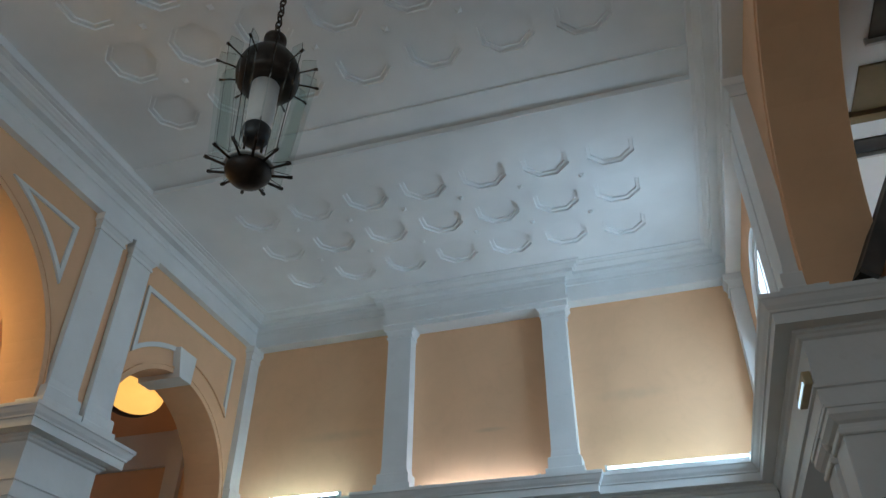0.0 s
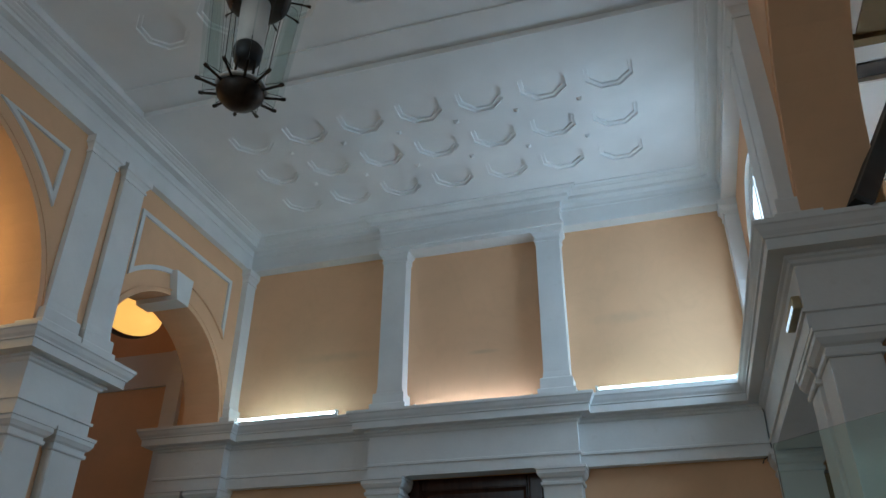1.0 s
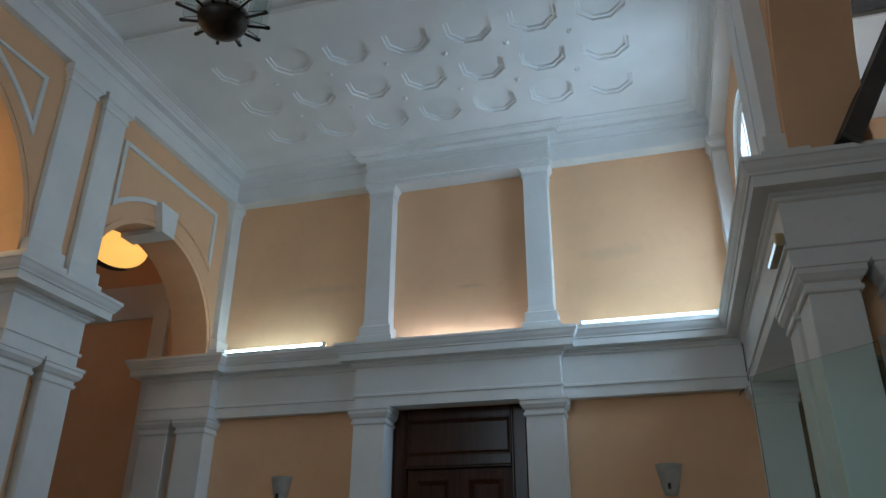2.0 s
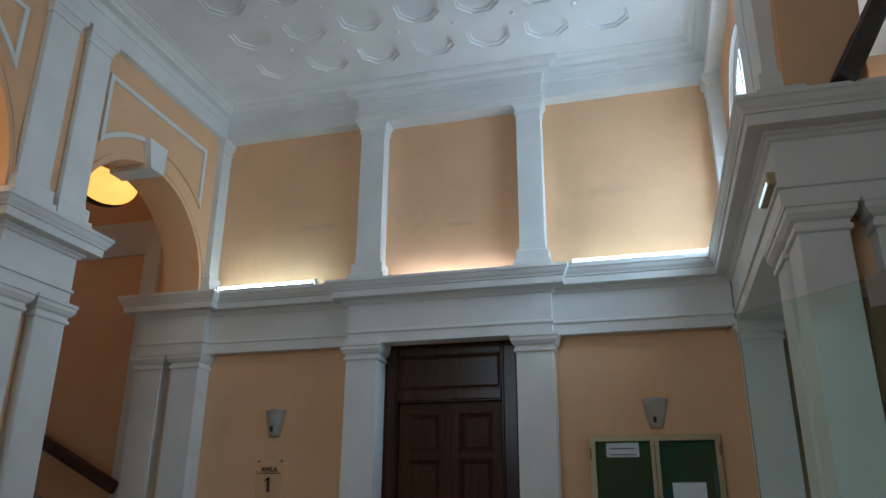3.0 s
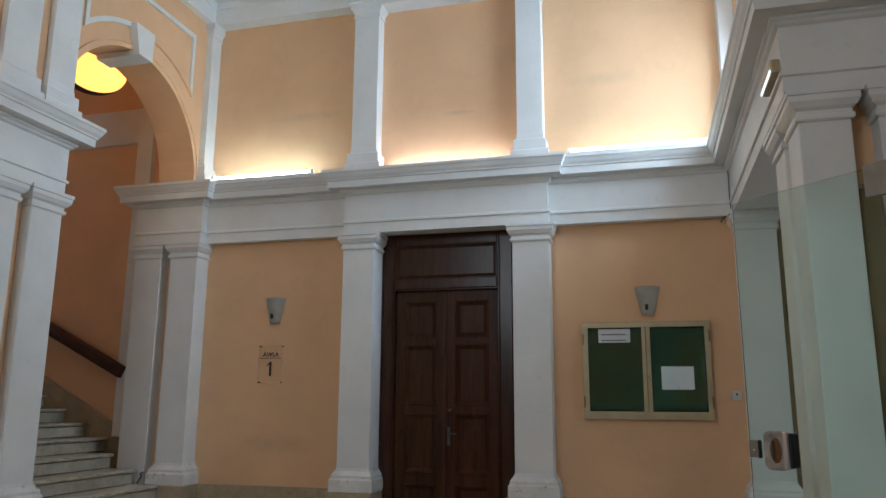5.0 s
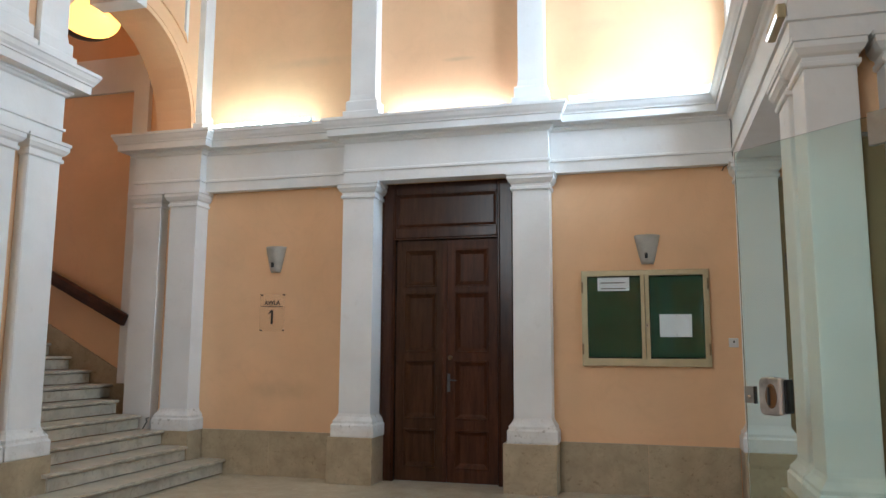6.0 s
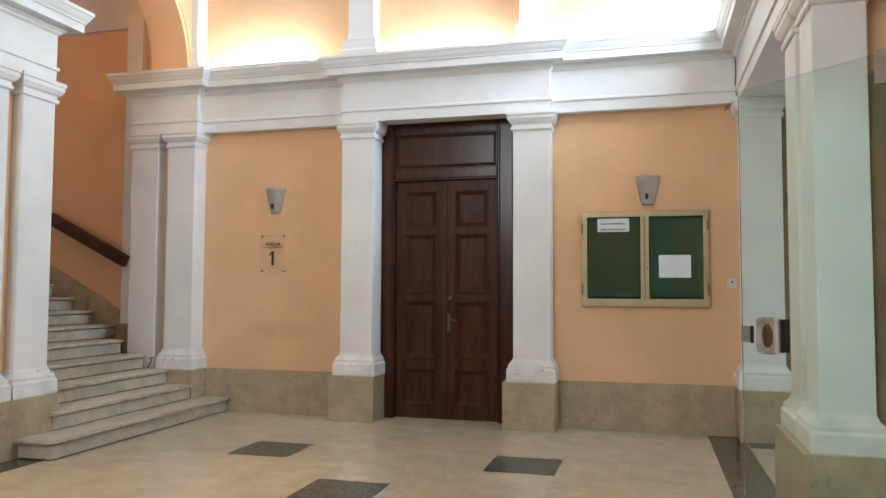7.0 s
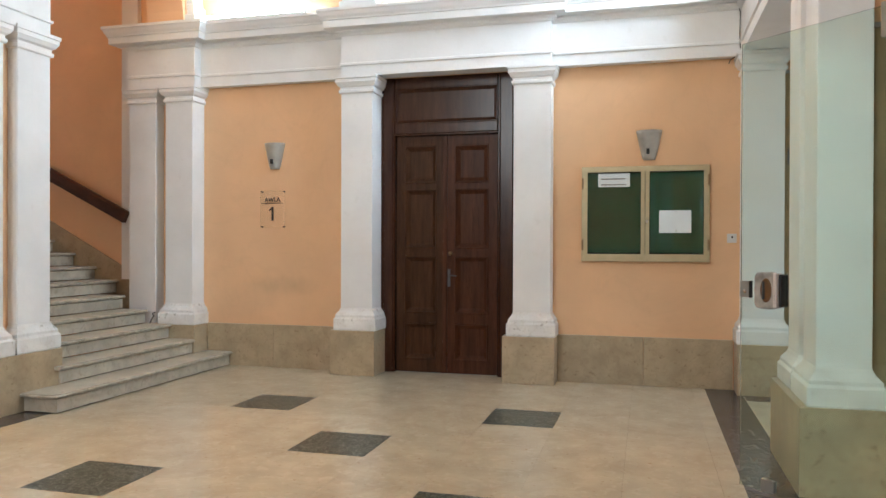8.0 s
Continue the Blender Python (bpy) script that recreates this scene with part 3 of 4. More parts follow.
archivolt(6.43, 1.10, 3.95, XL - 0.08, XL - 0.045)
archivolt(3.00, 1.60, SPRING, XL - 0.08, XL - 0.045)
archivolt(3.00, 1.60, SPRING, XR + 0.15, XR + 0.11, -1)
bm = bmesh.new()
for (ya, yb, z0), (yc, yd, z1), (xa, xb) in (((6.285, 6.50, 4.985), (6.20, 6.515, 5.31), (XL - 0.50, XL + 0.035)),):
    lo = [bm.verts.new(p) for p in ((xa, ya, z0), (xb, ya, z0), (xb, yb, z0), (xa, yb, z0))]
    hi = [bm.verts.new(p) for p in ((xa, yc, z1), (xb, yc, z1), (xb, yd, z1), (xa, yd, z1))]
    for k in range(4):
        bm.faces.new((lo[k], lo[(k + 1) % 4], hi[(k + 1) % 4], hi[k]))
    bm.faces.new(lo[::-1])
    bm.faces.new(hi)
structure("keystone", bm, WHITE, "white wedge-shaped keystone in the stair arch", "keystone")

# ---- stairwell ----
bm = bmesh.new()
box(bm, -12.0, XL - 0.52, 4.9, WN, 6.3, 6.5)
structure("stair_ceiling", bm, PEACH, "plain ceiling over the stairs", "ceiling")
bm = bmesh.new()
box(bm, -9.0, -6.125, WN - 0.05, WN, 4.60, 5.06)
structure("stair_band", bm, WHITE, "raised white plaster band on the stairwell wall", "moulding")
bm = bmesh.new()
box(bm, -6.12, -5.90, WN - 0.07, WN, 0.98, 5.06)
structure("stair_trim", bm, WHITE, "white plaster strip beside the stair jamb", "moulding")

STEPS = 16
RISE, GO, NOSE = 0.1615, 0.31, -4.64
stairs = empty("staircase", "worn white marble stairs with rounded nosings rising from the hall", "staircase")
for n in range(STEPS):
    xn, z = NOSE - GO * n, RISE * (n + 1)
    y0 = 5.09 if n == 0 else (5.47 if n < 4 else 4.95)
    y1 = 7.79 if n == 0 or n > 4 else 7.515
    far = xn - GO - 0.05
    if n == 0:
        far = -5.45
    bm = bmesh.new()
    if n == 0:
        box(bm, -5.009, xn, y0, y1, z - 0.032, z)
        corner = [e for e in bm.edges if all(abs(v.co.x - xn) < 1e-4 and abs(v.co.y - y0) < 1e-4 for v in e.verts)]
        bmesh.ops.bevel(bm, geom=corner, offset=0.10, segments=6, affect="EDGES", profile=0.5)
    else:
        box(bm, far, xn, y0, y1, z - 0.032, z)
    edges = [e for e in bm.edges if all(v.co.x > xn - (0.101 if n == 0 else 1e-4) or (n == 0 and abs(v.co.y - y0) < 1e-4) for v in e.verts) and abs(e.verts[0].co.z - e.verts[1].co.z) < 1e-4 and not (n == 0 and all(abs(v.co.y - y1) < 1e-4 for v in e.verts))]
    bmesh.ops.bevel(bm, geom=edges, offset=0.011, segments=3, affect="EDGES")
    tread = part("tread", bm, TREAD, stairs, "white marble tread with a darker rounded nosing" if n == 0 else "")
    # front faces take a darker mottled marble than the tread's top
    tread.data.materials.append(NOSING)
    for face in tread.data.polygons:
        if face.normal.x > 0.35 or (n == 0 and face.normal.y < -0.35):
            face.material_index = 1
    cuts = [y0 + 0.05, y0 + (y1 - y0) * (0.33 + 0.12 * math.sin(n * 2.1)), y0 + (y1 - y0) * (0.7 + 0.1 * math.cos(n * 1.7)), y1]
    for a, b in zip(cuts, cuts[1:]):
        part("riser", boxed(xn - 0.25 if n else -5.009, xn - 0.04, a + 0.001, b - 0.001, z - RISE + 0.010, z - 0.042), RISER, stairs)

rail = empty("handrail", "dark wooden handrail fixed along the stairwell wall", "handrail")
bm = bmesh.new()
a, b = Vector((-6.03, 7.72, 1.725)), Vector((-9.2, 7.72, 3.27))
way = (b - a).normalized()
up = Vector((-way.z, 0, way.x)) * -1
sec = [(-0.035, -0.072), (0.035, -0.072), (0.045, -0.01), (0.042, 0.05), (0.022, 0.072), (-0.022, 0.072), (-0.042, 0.05), (-0.045, -0.01)]
ends = [[bm.verts.new(p + Vector((0, u, 0)) + up * w) for u, w in sec] for p in (a, b)]
for k in range(8):
    bm.faces.new((ends[0][k], ends[0][(k + 1) % 8], ends[1][(k + 1) % 8], ends[1][k]))
bm.faces.new(ends[0][::-1])
bm.faces.new(ends[1])
part("rail", bm, RAILWOOD, rail)
for k in range(4):
    p = a + way * (0.35 + 0.95 * k)
    bm = bmesh.new()
    rod(bm, p + Vector((0, 0, -0.05)), (p.x, WN - 0.01, p.z - 0.1), 0.012)
    part("bracket", bm, BRONZE, rail)

# marble skirting that climbs beside the stairs
skirt = empty("stair_skirting", "beige marble skirting climbing beside the stairs", "skirting", "structure")
xs = [-6.0, -6.62, -7.26, -7.9, -8.6, -9.4]
for a, b in zip(xs, xs[1:]):
    za, zb = 1.085 - (a + 6.05) * 0.523, 1.085 - (b + 6.05) * 0.523
    bm = bmesh.new()
    f = [bm.verts.new(p) for p in ((a - 0.002, 7.79, 0.3), (b + 0.002, 7.79, 0.3), (b + 0.002, 7.79, zb), (a - 0.002, 7.79, za))]
    g = [bm.verts.new((v.co.x, WN, v.co.z)) for v in f]
    bm.faces.new(f)
    bm.faces.new(g[::-1])
    for k in range(4):
        bm.faces.new((f[k], f[(k + 1) % 4], g[(k + 1) % 4], g[k]))
    part("slab", bm, DADO, skirt)

# amber lamps over the stairs and in the west aisle
def bowl_lamp(x, y, z, size, drop, mat, label):
    ob = empty("bowl_lamp", label, "lamp", "", "amber lamps", (x, y, z))
    bm = bmesh.new()
    lathe(bm, [(max(0.012, size * math.cos(math.radians(a))), 0.68 * size * math.sin(math.radians(a))) for a in range(-88, 64, 8)], 40)
    part("bowl", bm, mat, ob, "glowing amber glass bowl", smooth=True)
    bm = bmesh.new()
    lathe(bm, [(0.48 * size, 0.58 * size), (0.5 * size, 0.59 * size), (0.5 * size, 0.63 * size), (0.4 * size, 0.68 * size), (0.015, 0.72 * size), (0.015, drop)], 32)
    part("fitting", bm, BRONZE, ob, "dark metal cap and rod", smooth=True)
    return ob


lamp = bowl_lamp(-6.0, 6.76, 5.10, 0.335, 1.19, LAMP, "glowing amber bowl lamp hanging over the stairs")
bm = bmesh.new()
lathe(bm, [(max(0.012, 0.338 * math.cos(math.radians(a))), 0.229 * math.sin(math.radians(a))) for a in range(-88, 40, 8)], 40)
bmesh.ops.transform(bm, matrix=pose(-0.051, 0.033, 0.0), verts=bm.verts[:])
part("back_dish", bm, BRONZE, lamp, "dark metal dish behind the amber glass", smooth=True)
bowl_lamp(-6.25, 4.05, 4.55, 0.33, 2.0, AISLE, "glowing amber bowl lamp hanging in the side aisle")

# ---- dado ----
dado = empty("dado", "beige marble dado slabs along the wall", "dado", "structure")
for a, b in ((-4.97, -4.12), (-4.12, -3.31), (-0.89, -0.03), (-0.03, 0.81)):
    part("slab", boxed(a + 0.001, b - 0.001, 7.795, WN, 0, 0.485, bevel=0.003), DADO, dado)

# ---- door ----
door = empty("double_door", "dark varnished wooden double door with a panelled transom, closed", "door")
YF = 7.88


def run(name, points, z0, z1, mat, parent, label=""):
    """An upright moulding: an outline in plan drawn up from z0 to z1."""
    bm = bmesh.new()
    lo, hi = [bm.verts.new((x, y, z0)) for x, y in points], [bm.verts.new((x, y, z1)) for x, y in points]
    m = len(points)
    for k in range(m):
        bm.faces.new((lo[k], lo[(k + 1) % m], hi[(k + 1) % m], hi[k]))
    bm.faces.new(lo[::-1])
    bm.faces.new(hi)
    return part(name, bm, mat, parent, label)


def casing(x0, x1, inner):
    """Plan of a moulded jamb from x0 to x1; inner is the side of the opening, +1 or -1."""
    w = x1 - x0
    steps = [(0.0, 0.030), (0.06, 0.030), (0.08, 0.012), (0.13, 0.004), (0.20, 0.004), (0.23, 0.018), (0.27, 0.016), (0.30, 0.0), (0.84, 0.0), (0.86, 0.008), (0.88, 0.0), (0.90, -0.010), (0.95, -0.010), (0.97, 0.010), (1.0, 0.030)]
    if inner < 0:
        steps = [(1 - a, b) for a, b in steps[::-1]]
    return [(x0 + w * a, YF + 0.6 * b) for a, b in steps] + [(x1, WN + 0.28), (x0, WN + 0.28)]


run("jamb", casing(-2.868, -2.69, 1), 0, 3.238, WOOD, door, "moulded glossy door jamb")
run("jamb", casing(-1.54, -1.312, -1), 0, 3.238, WOOD, door, "moulded glossy door jamb")
part("head", boxed(-2.69, -1.54, YF + 0.001, WN + 0.28, 3.118, 3.238, bevel=0.006), WOOD, door)
part("transom_bar", boxed(-2.69, -1.54, YF + 0.001, WN + 0.28, 2.622, 2.735, bevel=0.010), WOOD, door)
part("transom_bead", boxed(-2.70, -1.53, YF - 0.008, WN + 0.2, 2.600, 2.621, bevel=0.007), WOOD, door)


def panel(parent, x0, x1, z0, z1, y, deep=0.02, rim=0.028, mat=WOOD):
    """A sunk panel in a moulded frame: a bead, a hollow and a sloping border round the field."""
    bm = bmesh.new()
    rings = [(0, y - 0.004), (rim * 0.12, y - 0.009), (rim * 0.26, y - 0.009), (rim * 0.36, y + 0.001), (rim * 0.44, y + 0.004), (rim * 0.92, y + deep), (rim, y + deep + 0.002)]
    made = []
    for k, yy in rings:
        made.append([bm.verts.new(p) for p in ((x0 + k, yy, z0 + k), (x1 - k, yy, z0 + k), (x1 - k, yy, z1 - k), (x0 + k, yy, z1 - k))])
    back = [bm.verts.new((v.co.x, y + 0.045, v.co.z)) for v in made[0]]
    for a, b in zip([back] + made, made):
        for k in range(4):
            bm.faces.new((a[k], a[(k + 1) % 4], b[(k + 1) % 4], b[k]))
    bm.faces.new(made[-1])
    return part("panel", bm, mat, parent)


tr = part("transom", boxed(-2.69, -1.54, YF + 0.058, WN + 0.28, 2.71, 3.13), WOOD, door)
panel(tr, -2.692, -1.538, 2.732, 3.121, YF + 0.012, 0.018, 0.045)
LEAF_Y = 7.93
SPLIT = ((0.145, 0.548), (0.655, 1.28), (1.365, 2.015), (2.08, 2.49))
for a, b, wood in ((-2.685, -2.122, WOOD_OLIVE), (-2.116, -1.545, WOOD_RED)):
    leaf = part("leaf", boxed(a + 0.002, b - 0.002, LEAF_Y + 0.045, LEAF_Y + 0.08, 0.006, 2.598), wood, door, "panelled door leaf")
    zs = [0.006] + [z for pair in SPLIT for z in pair] + [2.598]
    for z0, z1 in zip(zs[::2], zs[1::2]):
        part("rail", boxed(a + 0.09, b - 0.09, LEAF_Y, LEAF_Y + 0.04, z0, z1, bevel=0.003), wood, leaf)
    for c, d in ((a + 0.002, a + 0.10), (b - 0.10, b - 0.002)):
        part("stile", boxed(c, d, LEAF_Y - 0.001, LEAF_Y + 0.04, 0.006, 2.598, bevel=0.004), wood, leaf)
    for z0, z1 in SPLIT:
        panel(leaf, a + 0.095, b - 0.095, z0 - 0.004, z1 + 0.004, LEAF_Y + 0.002, 0.026, 0.062, wood)
part("cover_strip", boxed(-2.150, -2.100, LEAF_Y - 0.014, LEAF_Y + 0.01, 0.006, 2.595, bevel=0.006), WOOD_RED, door)
bm = bmesh.new()
lathe(bm, [(0.014, -0.01), (0.014, 0.0), (0.024, 0.012), (0.026, 0.028), (0.017, 0.038), (0.003, 0.041)], 16)
bmesh.ops.transform(bm, matrix=pose(-2.06, LEAF_Y, 1.31, 90), verts=bm.verts[:])
part("knob", bm, BRASS, door, "round brass knob", smooth=True)
bm = bmesh.new()
box(bm, -2.095, -2.065, LEAF_Y - 0.008, LEAF_Y + 0.002, 0.95, 1.14)
rod(bm, (-2.08, LEAF_Y - 0.03, 1.075), (-1.99, LEAF_Y - 0.035, 1.07), 0.008)
rod(bm, (-2.08, LEAF_Y, 1.075), (-2.08, LEAF_Y - 0.04, 1.075), 0.008)
part("handle", bm, IRON, door, "grey metal lever handle with a plate")

# ---- notice board ----
board = empty("notice_board", "double glazed notice board with a beige frame and green felt", "notice board", at=(-0.028, WN, 1.720))
yb = -0.06
part("backing", boxed(-0.60, 0.60, -0.012, -0.002, -0.44, 0.44), BAIZE, board, "green felt backing")
for a, b, c, d in ((-0.616, 0.618, 0.422, 0.478), (-0.616, 0.618, -0.478, -0.402)):
    part("frame", boxed(a, b, yb, -0.001, c, d, bevel=0.006), FRAME, board)
for a, b in ((-0.616, -0.556), (-0.034, 0.006), (0.010, 0.050), (0.562, 0.618)):
    part("frame", boxed(a, b, yb - 0.002, -0.001, -0.411, 0.430, bevel=0.006), FRAME, board)
for a, b, bow in ((-0.559, -0.031, 0.007), (0.047, 0.565, 0.018)):
    bm = bmesh.new()
    nseg, mseg = 28, 12
    grids = []
    for back in (0.0, 0.003):
        rows_ = []
        for k in range(nseg + 1):
            t = k / nseg
            x = a + (b - a) * t
            col = []
            for m in range(mseg + 1):
                u = m / mseg
                swell = 4 * t * (1 - t) * (0.75 + 0.25 * math.sin(math.pi * u)) + 0.10 * math.sin(2 * math.pi * u + 1.2) * t
                col.append(bm.verts.new((x, (-0.036 if bow < 0 else -0.050) + bow * swell + back, -0.406 + 0.832 * u)))
            rows_.append(col)
        grids.append(rows_)
    for g in grids:
        for p, q in zip(g, g[1:]):
            for m in range(mseg):
                bm.faces.new((p[m], p[m + 1], q[m + 1], q[m]))
    f, g = grids
    rim = [(k, 0) for k in range(nseg)] + [(nseg, m) for m in range(mseg)] + [(k, mseg) for k in range(nseg, 0, -1)] + [(0, m) for m in range(mseg, 0, -1)]
    for (k, m), (k2, m2) in zip(rim, rim[1:] + rim[:1]):
        bm.faces.new((f[k][m], f[k2][m2], g[k2][m2], g[k][m]))
    for e in bm.edges:
        e.smooth = len(e.link_faces) == 2 and e.calc_face_angle(0) < 0.6
    g = part("pane", bm, PANE, board, "clear bowed pane", smooth=True)
    g.visible_shadow = False
for x, z in ((-0.606, 0.31), (-0.606, -0.31), (0.606, 0.33), (0.606, -0.31)):
    part("hinge", boxed(x - 0.009, x + 0.009, yb - 0.014, yb, z - 0.055, z + 0.055, bevel=0.004), HINGE, board, "brass-brown hinge")
part("lock", boxed(0.012, 0.034, yb - 0.012, yb, -0.09, -0.06, bevel=0.004), CHROME, board)
sheet1 = empty("notice", "white paper strip with two printed lines pinned on the felt", "paper", at=(-0.326, WN - 0.0145, 2.058))
part("sheet", boxed(-0.157, 0.157, -0.001, 0.0005, -0.062, 0.062), PAPER, sheet1)
for z, a, b in ((0.018, -0.125, 0.11), (-0.04, -0.125, 0.125)):
    x = a
    k = 0
    while x < b:
        w = 0.012 + 0.022 * abs(math.sin(k * 2.3 + z * 90))
        part("print_bar", boxed(x, min(x + w, b), -0.0022, -0.0008, z - 0.006, z + 0.006), INK, sheet1)
        x += w + 0.006
        k += 1
sheet2 = empty("notice", "white printed sheet pinned with two drawing pins", "paper", at=(0.267, WN - 0.0145, 1.643))
part("sheet", boxed(-0.153, 0.153, -0.001, 0.0005, -0.112, 0.112), PAPER, sheet2)
for k in range(9):
    z = 0.05 - 0.014 * k
    for a, b in ((-0.06, 0.0), (0.045, 0.085)):
        part("print_bar", boxed(a, b, -0.0018, -0.0008, z - 0.0012, z + 0.0012), PLASTIC, sheet2)
for z in (0.1, -0.09):
    bm = bmesh.new()
    lathe(bm, [(0.006, 0), (0.006, 0.004), (0.002, 0.006)], 10)
    bmesh.ops.transform(bm, matrix=pose(0.01, -0.001, z, 90), verts=bm.verts[:])
    part("pin", bm, INK, sheet2)

# ---- wall lamps, sign, switch ----
def wall_lamp(x, z):
    ob = empty("wall_lamp", "grey frosted half-cone wall lamp, switched off", "wall lamp", "", "wall lamps", (x, WN, z))
    bm = bmesh.new()
    seg = 16
    rings = []
    for t in [k / 8 for k in range(9)]:
        zz = -0.145 + 0.29 * t
        r = 0.058 + 0.068 * (t ** 0.85)
        rings.append([bm.verts.new((r * math.cos(math.pi * k / seg), -0.72 * r * math.sin(math.pi * k / seg) - 0.001, zz)) for k in range(seg + 1)])
    inner = [[bm.verts.new((v.co.x * 0.95, v.co.y * 0.94 - 0.002, v.co.z + 0.004)) for v in r] for r in rings]
    for a, b in zip(rings, rings[1:]):
        for k in range(seg):
            bm.faces.new((a[k], a[k + 1], b[k + 1], b[k]))
    for a, b in zip(inner, inner[1:]):
        for k in range(seg):
            bm.faces.new((a[k + 1], a[k], b[k], b[k + 1]))
    for k in range(seg):
        bm.faces.new((rings[-1][k], rings[-1][k + 1], inner[-1][k + 1], inner[-1][k]))
    bm.faces.new(rings[0][::-1])
    part("shade", bm, SCONCE, ob, "grey frosted shade", smooth=True)
    part("back_plate", boxed(-0.05, 0.05, -0.012, -0.001, -0.13, 0.12, bevel=0.003), PLASTIC, ob)
    part("slot", boxed(-0.026, 0.004, -0.078, -0.05, -0.09, -0.035, bevel=0.006), BLACK, ob, "small black fixing slot")
    return ob


wall_lamp(0.016, 2.405)
wall_lamp(-4.115, 2.41)

sign = empty("room_sign", "clear plastic room sign with dark lettering on four studs", "sign", at=(-4.132, WN, 1.805))
pl = part("plate", boxed(-0.155, 0.155, -0.028, -0.023, -0.215, 0.215, bevel=0.002), ACRYLIC, sign, "clear plastic plate")
pl.visible_shadow = False
for x in (-0.138, 0.138):
    for z in (-0.2, 0.2):
        bm = bmesh.new()
        rod(bm, (x, 0, z), (x, -0.034, z), 0.0075, 10)
        part("stud", bm, BRONZE, sign)


def lettering(text, size, x, z, parent, bold=0.0, y=-0.030):
    cu = bpy.data.curves.new("lettering", "FONT")
    cu.body, cu.size, cu.align_x, cu.align_y, cu.extrude = text, size, "CENTER", "CENTER", 0.001
    cu.offset = bold
    tmp = new("lettering", cu)
    dep = bpy.context.evaluated_depsgraph_get()
    me = bpy.data.meshes.new_from_object(tmp.evaluated_get(dep))
    bpy.data.objects.remove(tmp)
    me.transform(pose(0, 0, 0, 90))
    me.materials.clear()
    me.materials.append(INK)
    ob = new("lettering", me)
    ob.location = (x, y, z)
    ob.parent = parent
    return ob


part("flag", boxed(-0.007, 0.007, -0.031, -0.029, -0.028, 0.028), INK, sign).matrix_local = pose(-0.022, 0, 0.004, 0, 48, 0)
lettering("AWLA", 0.068, 0.0, 0.108, sign, 0.0009)
lettering("1", 0.225, 0.0, -0.06, sign, 0.002)
part("rule", boxed(-0.14, 0.135, -0.031, -0.029, 0.066, 0.072), INK, sign)

sw = empty("light_switch", "small grey wall switch plate", "switch", at=(0.797, WN, 1.478))
part("plate", boxed(-0.044, 0.044, -0.012, -0.0005, -0.044, 0.044, bevel=0.004), PLASTIC, sw)
part("rocker", boxed(-0.02, 0.016, -0.019, -0.011, -0.022, 0.026, bevel=0.003), PLASTIC, sw)
part("rocker_dark", boxed(-0.006, 0.010, -0.021, -0.018, 0.0, 0.02, bevel=0.001), INK, sw)

def cable(points, label, r=0.006):
    ob = empty("cable", label, "cable", "", "loose cables", points[0])
    bm = bmesh.new()
    base = Vector(points[0])
    for p, q in zip(points, points[1:]):
        rod(bm, Vector(p) - base, Vector(q) - base, r, 6)
    part("lead", bm, IRON, ob, smooth=True)
    return ob


cable([(0.84, 7.66, 3.235), (0.81, 7.70, 3.215), (0.775, 7.77, 3.21), (0.76, 7.80, 3.18)], "short dark cable end hanging in the corner under the entablature", 0.005)
cable([(-5.515, 7.57, 0.61), (-5.545, 7.555, 0.60), (-5.52, 7.545, 0.57), (-5.53, 7.53, 0.54), (-5.56, 7.53, 0.49)], "short dark cable in the groove between the pilasters", 0.007)
cable([(0.832, 7.684, 3.70), (0.849, 7.686, 3.64), (0.847, 7.690, 3.42), (0.852, 7.686, 3.29)], "thin dark cable running down the corner of the frieze", 0.0045)

# ---- tubes on the cornice ----
def tube(x0, x1, y, z, mat, label):
    ob = empty("tube_light", label, "tube light", "", "tube lights", ((x0 + x1) / 2, y, z))
    h = (x1 - x0) / 2
    bm = bmesh.new()
    rod(bm, (-h + 0.02, 0, 0), (h - 0.02, 0, 0), 0.0155, 12)
    part("tube", bm, mat, ob, "lit fluorescent tube", smooth=True)
    part("batten", boxed(-h, h, -0.03, 0.03, z * 0 - 0.062, -0.022, bevel=0.004), WHITE, ob)
    for s in (-1, 1):
        part("holder", boxed(s * h - 0.012, s * h + 0.012, -0.025, 0.025, -0.03, 0.026, bevel=0.003), WHITE, ob)
    return ob


tube(-4.86, -3.60, 7.53, 3.962, TUBE, "white fluorescent tube lit behind the cornice")
tube(-0.70, 0.66, 7.53, 3.962, TUBE_DIM, "white fluorescent tube lit behind the cornice")
tube(-2.72, -1.40, 7.68, 3.990, TUBE_PINK, "pinkish fluorescent tube hidden behind the cornice")

# small light box on the east frieze
fl = empty("frieze_lamp", "small beige box lamp with a lit strip on the frieze", "lamp", at=(0.838, 4.87, 3.43))
part("housing", boxed(-0.035, 0.021, -0.20, 0.20, -0.045, 0.045, bevel=0.012), FRAME, fl, "beige housing")
part("strip", boxed(-0.041, -0.036, -0.19, 0.19, -0.04, -0.02, bevel=0.002), GLINT, fl, "lit strip")

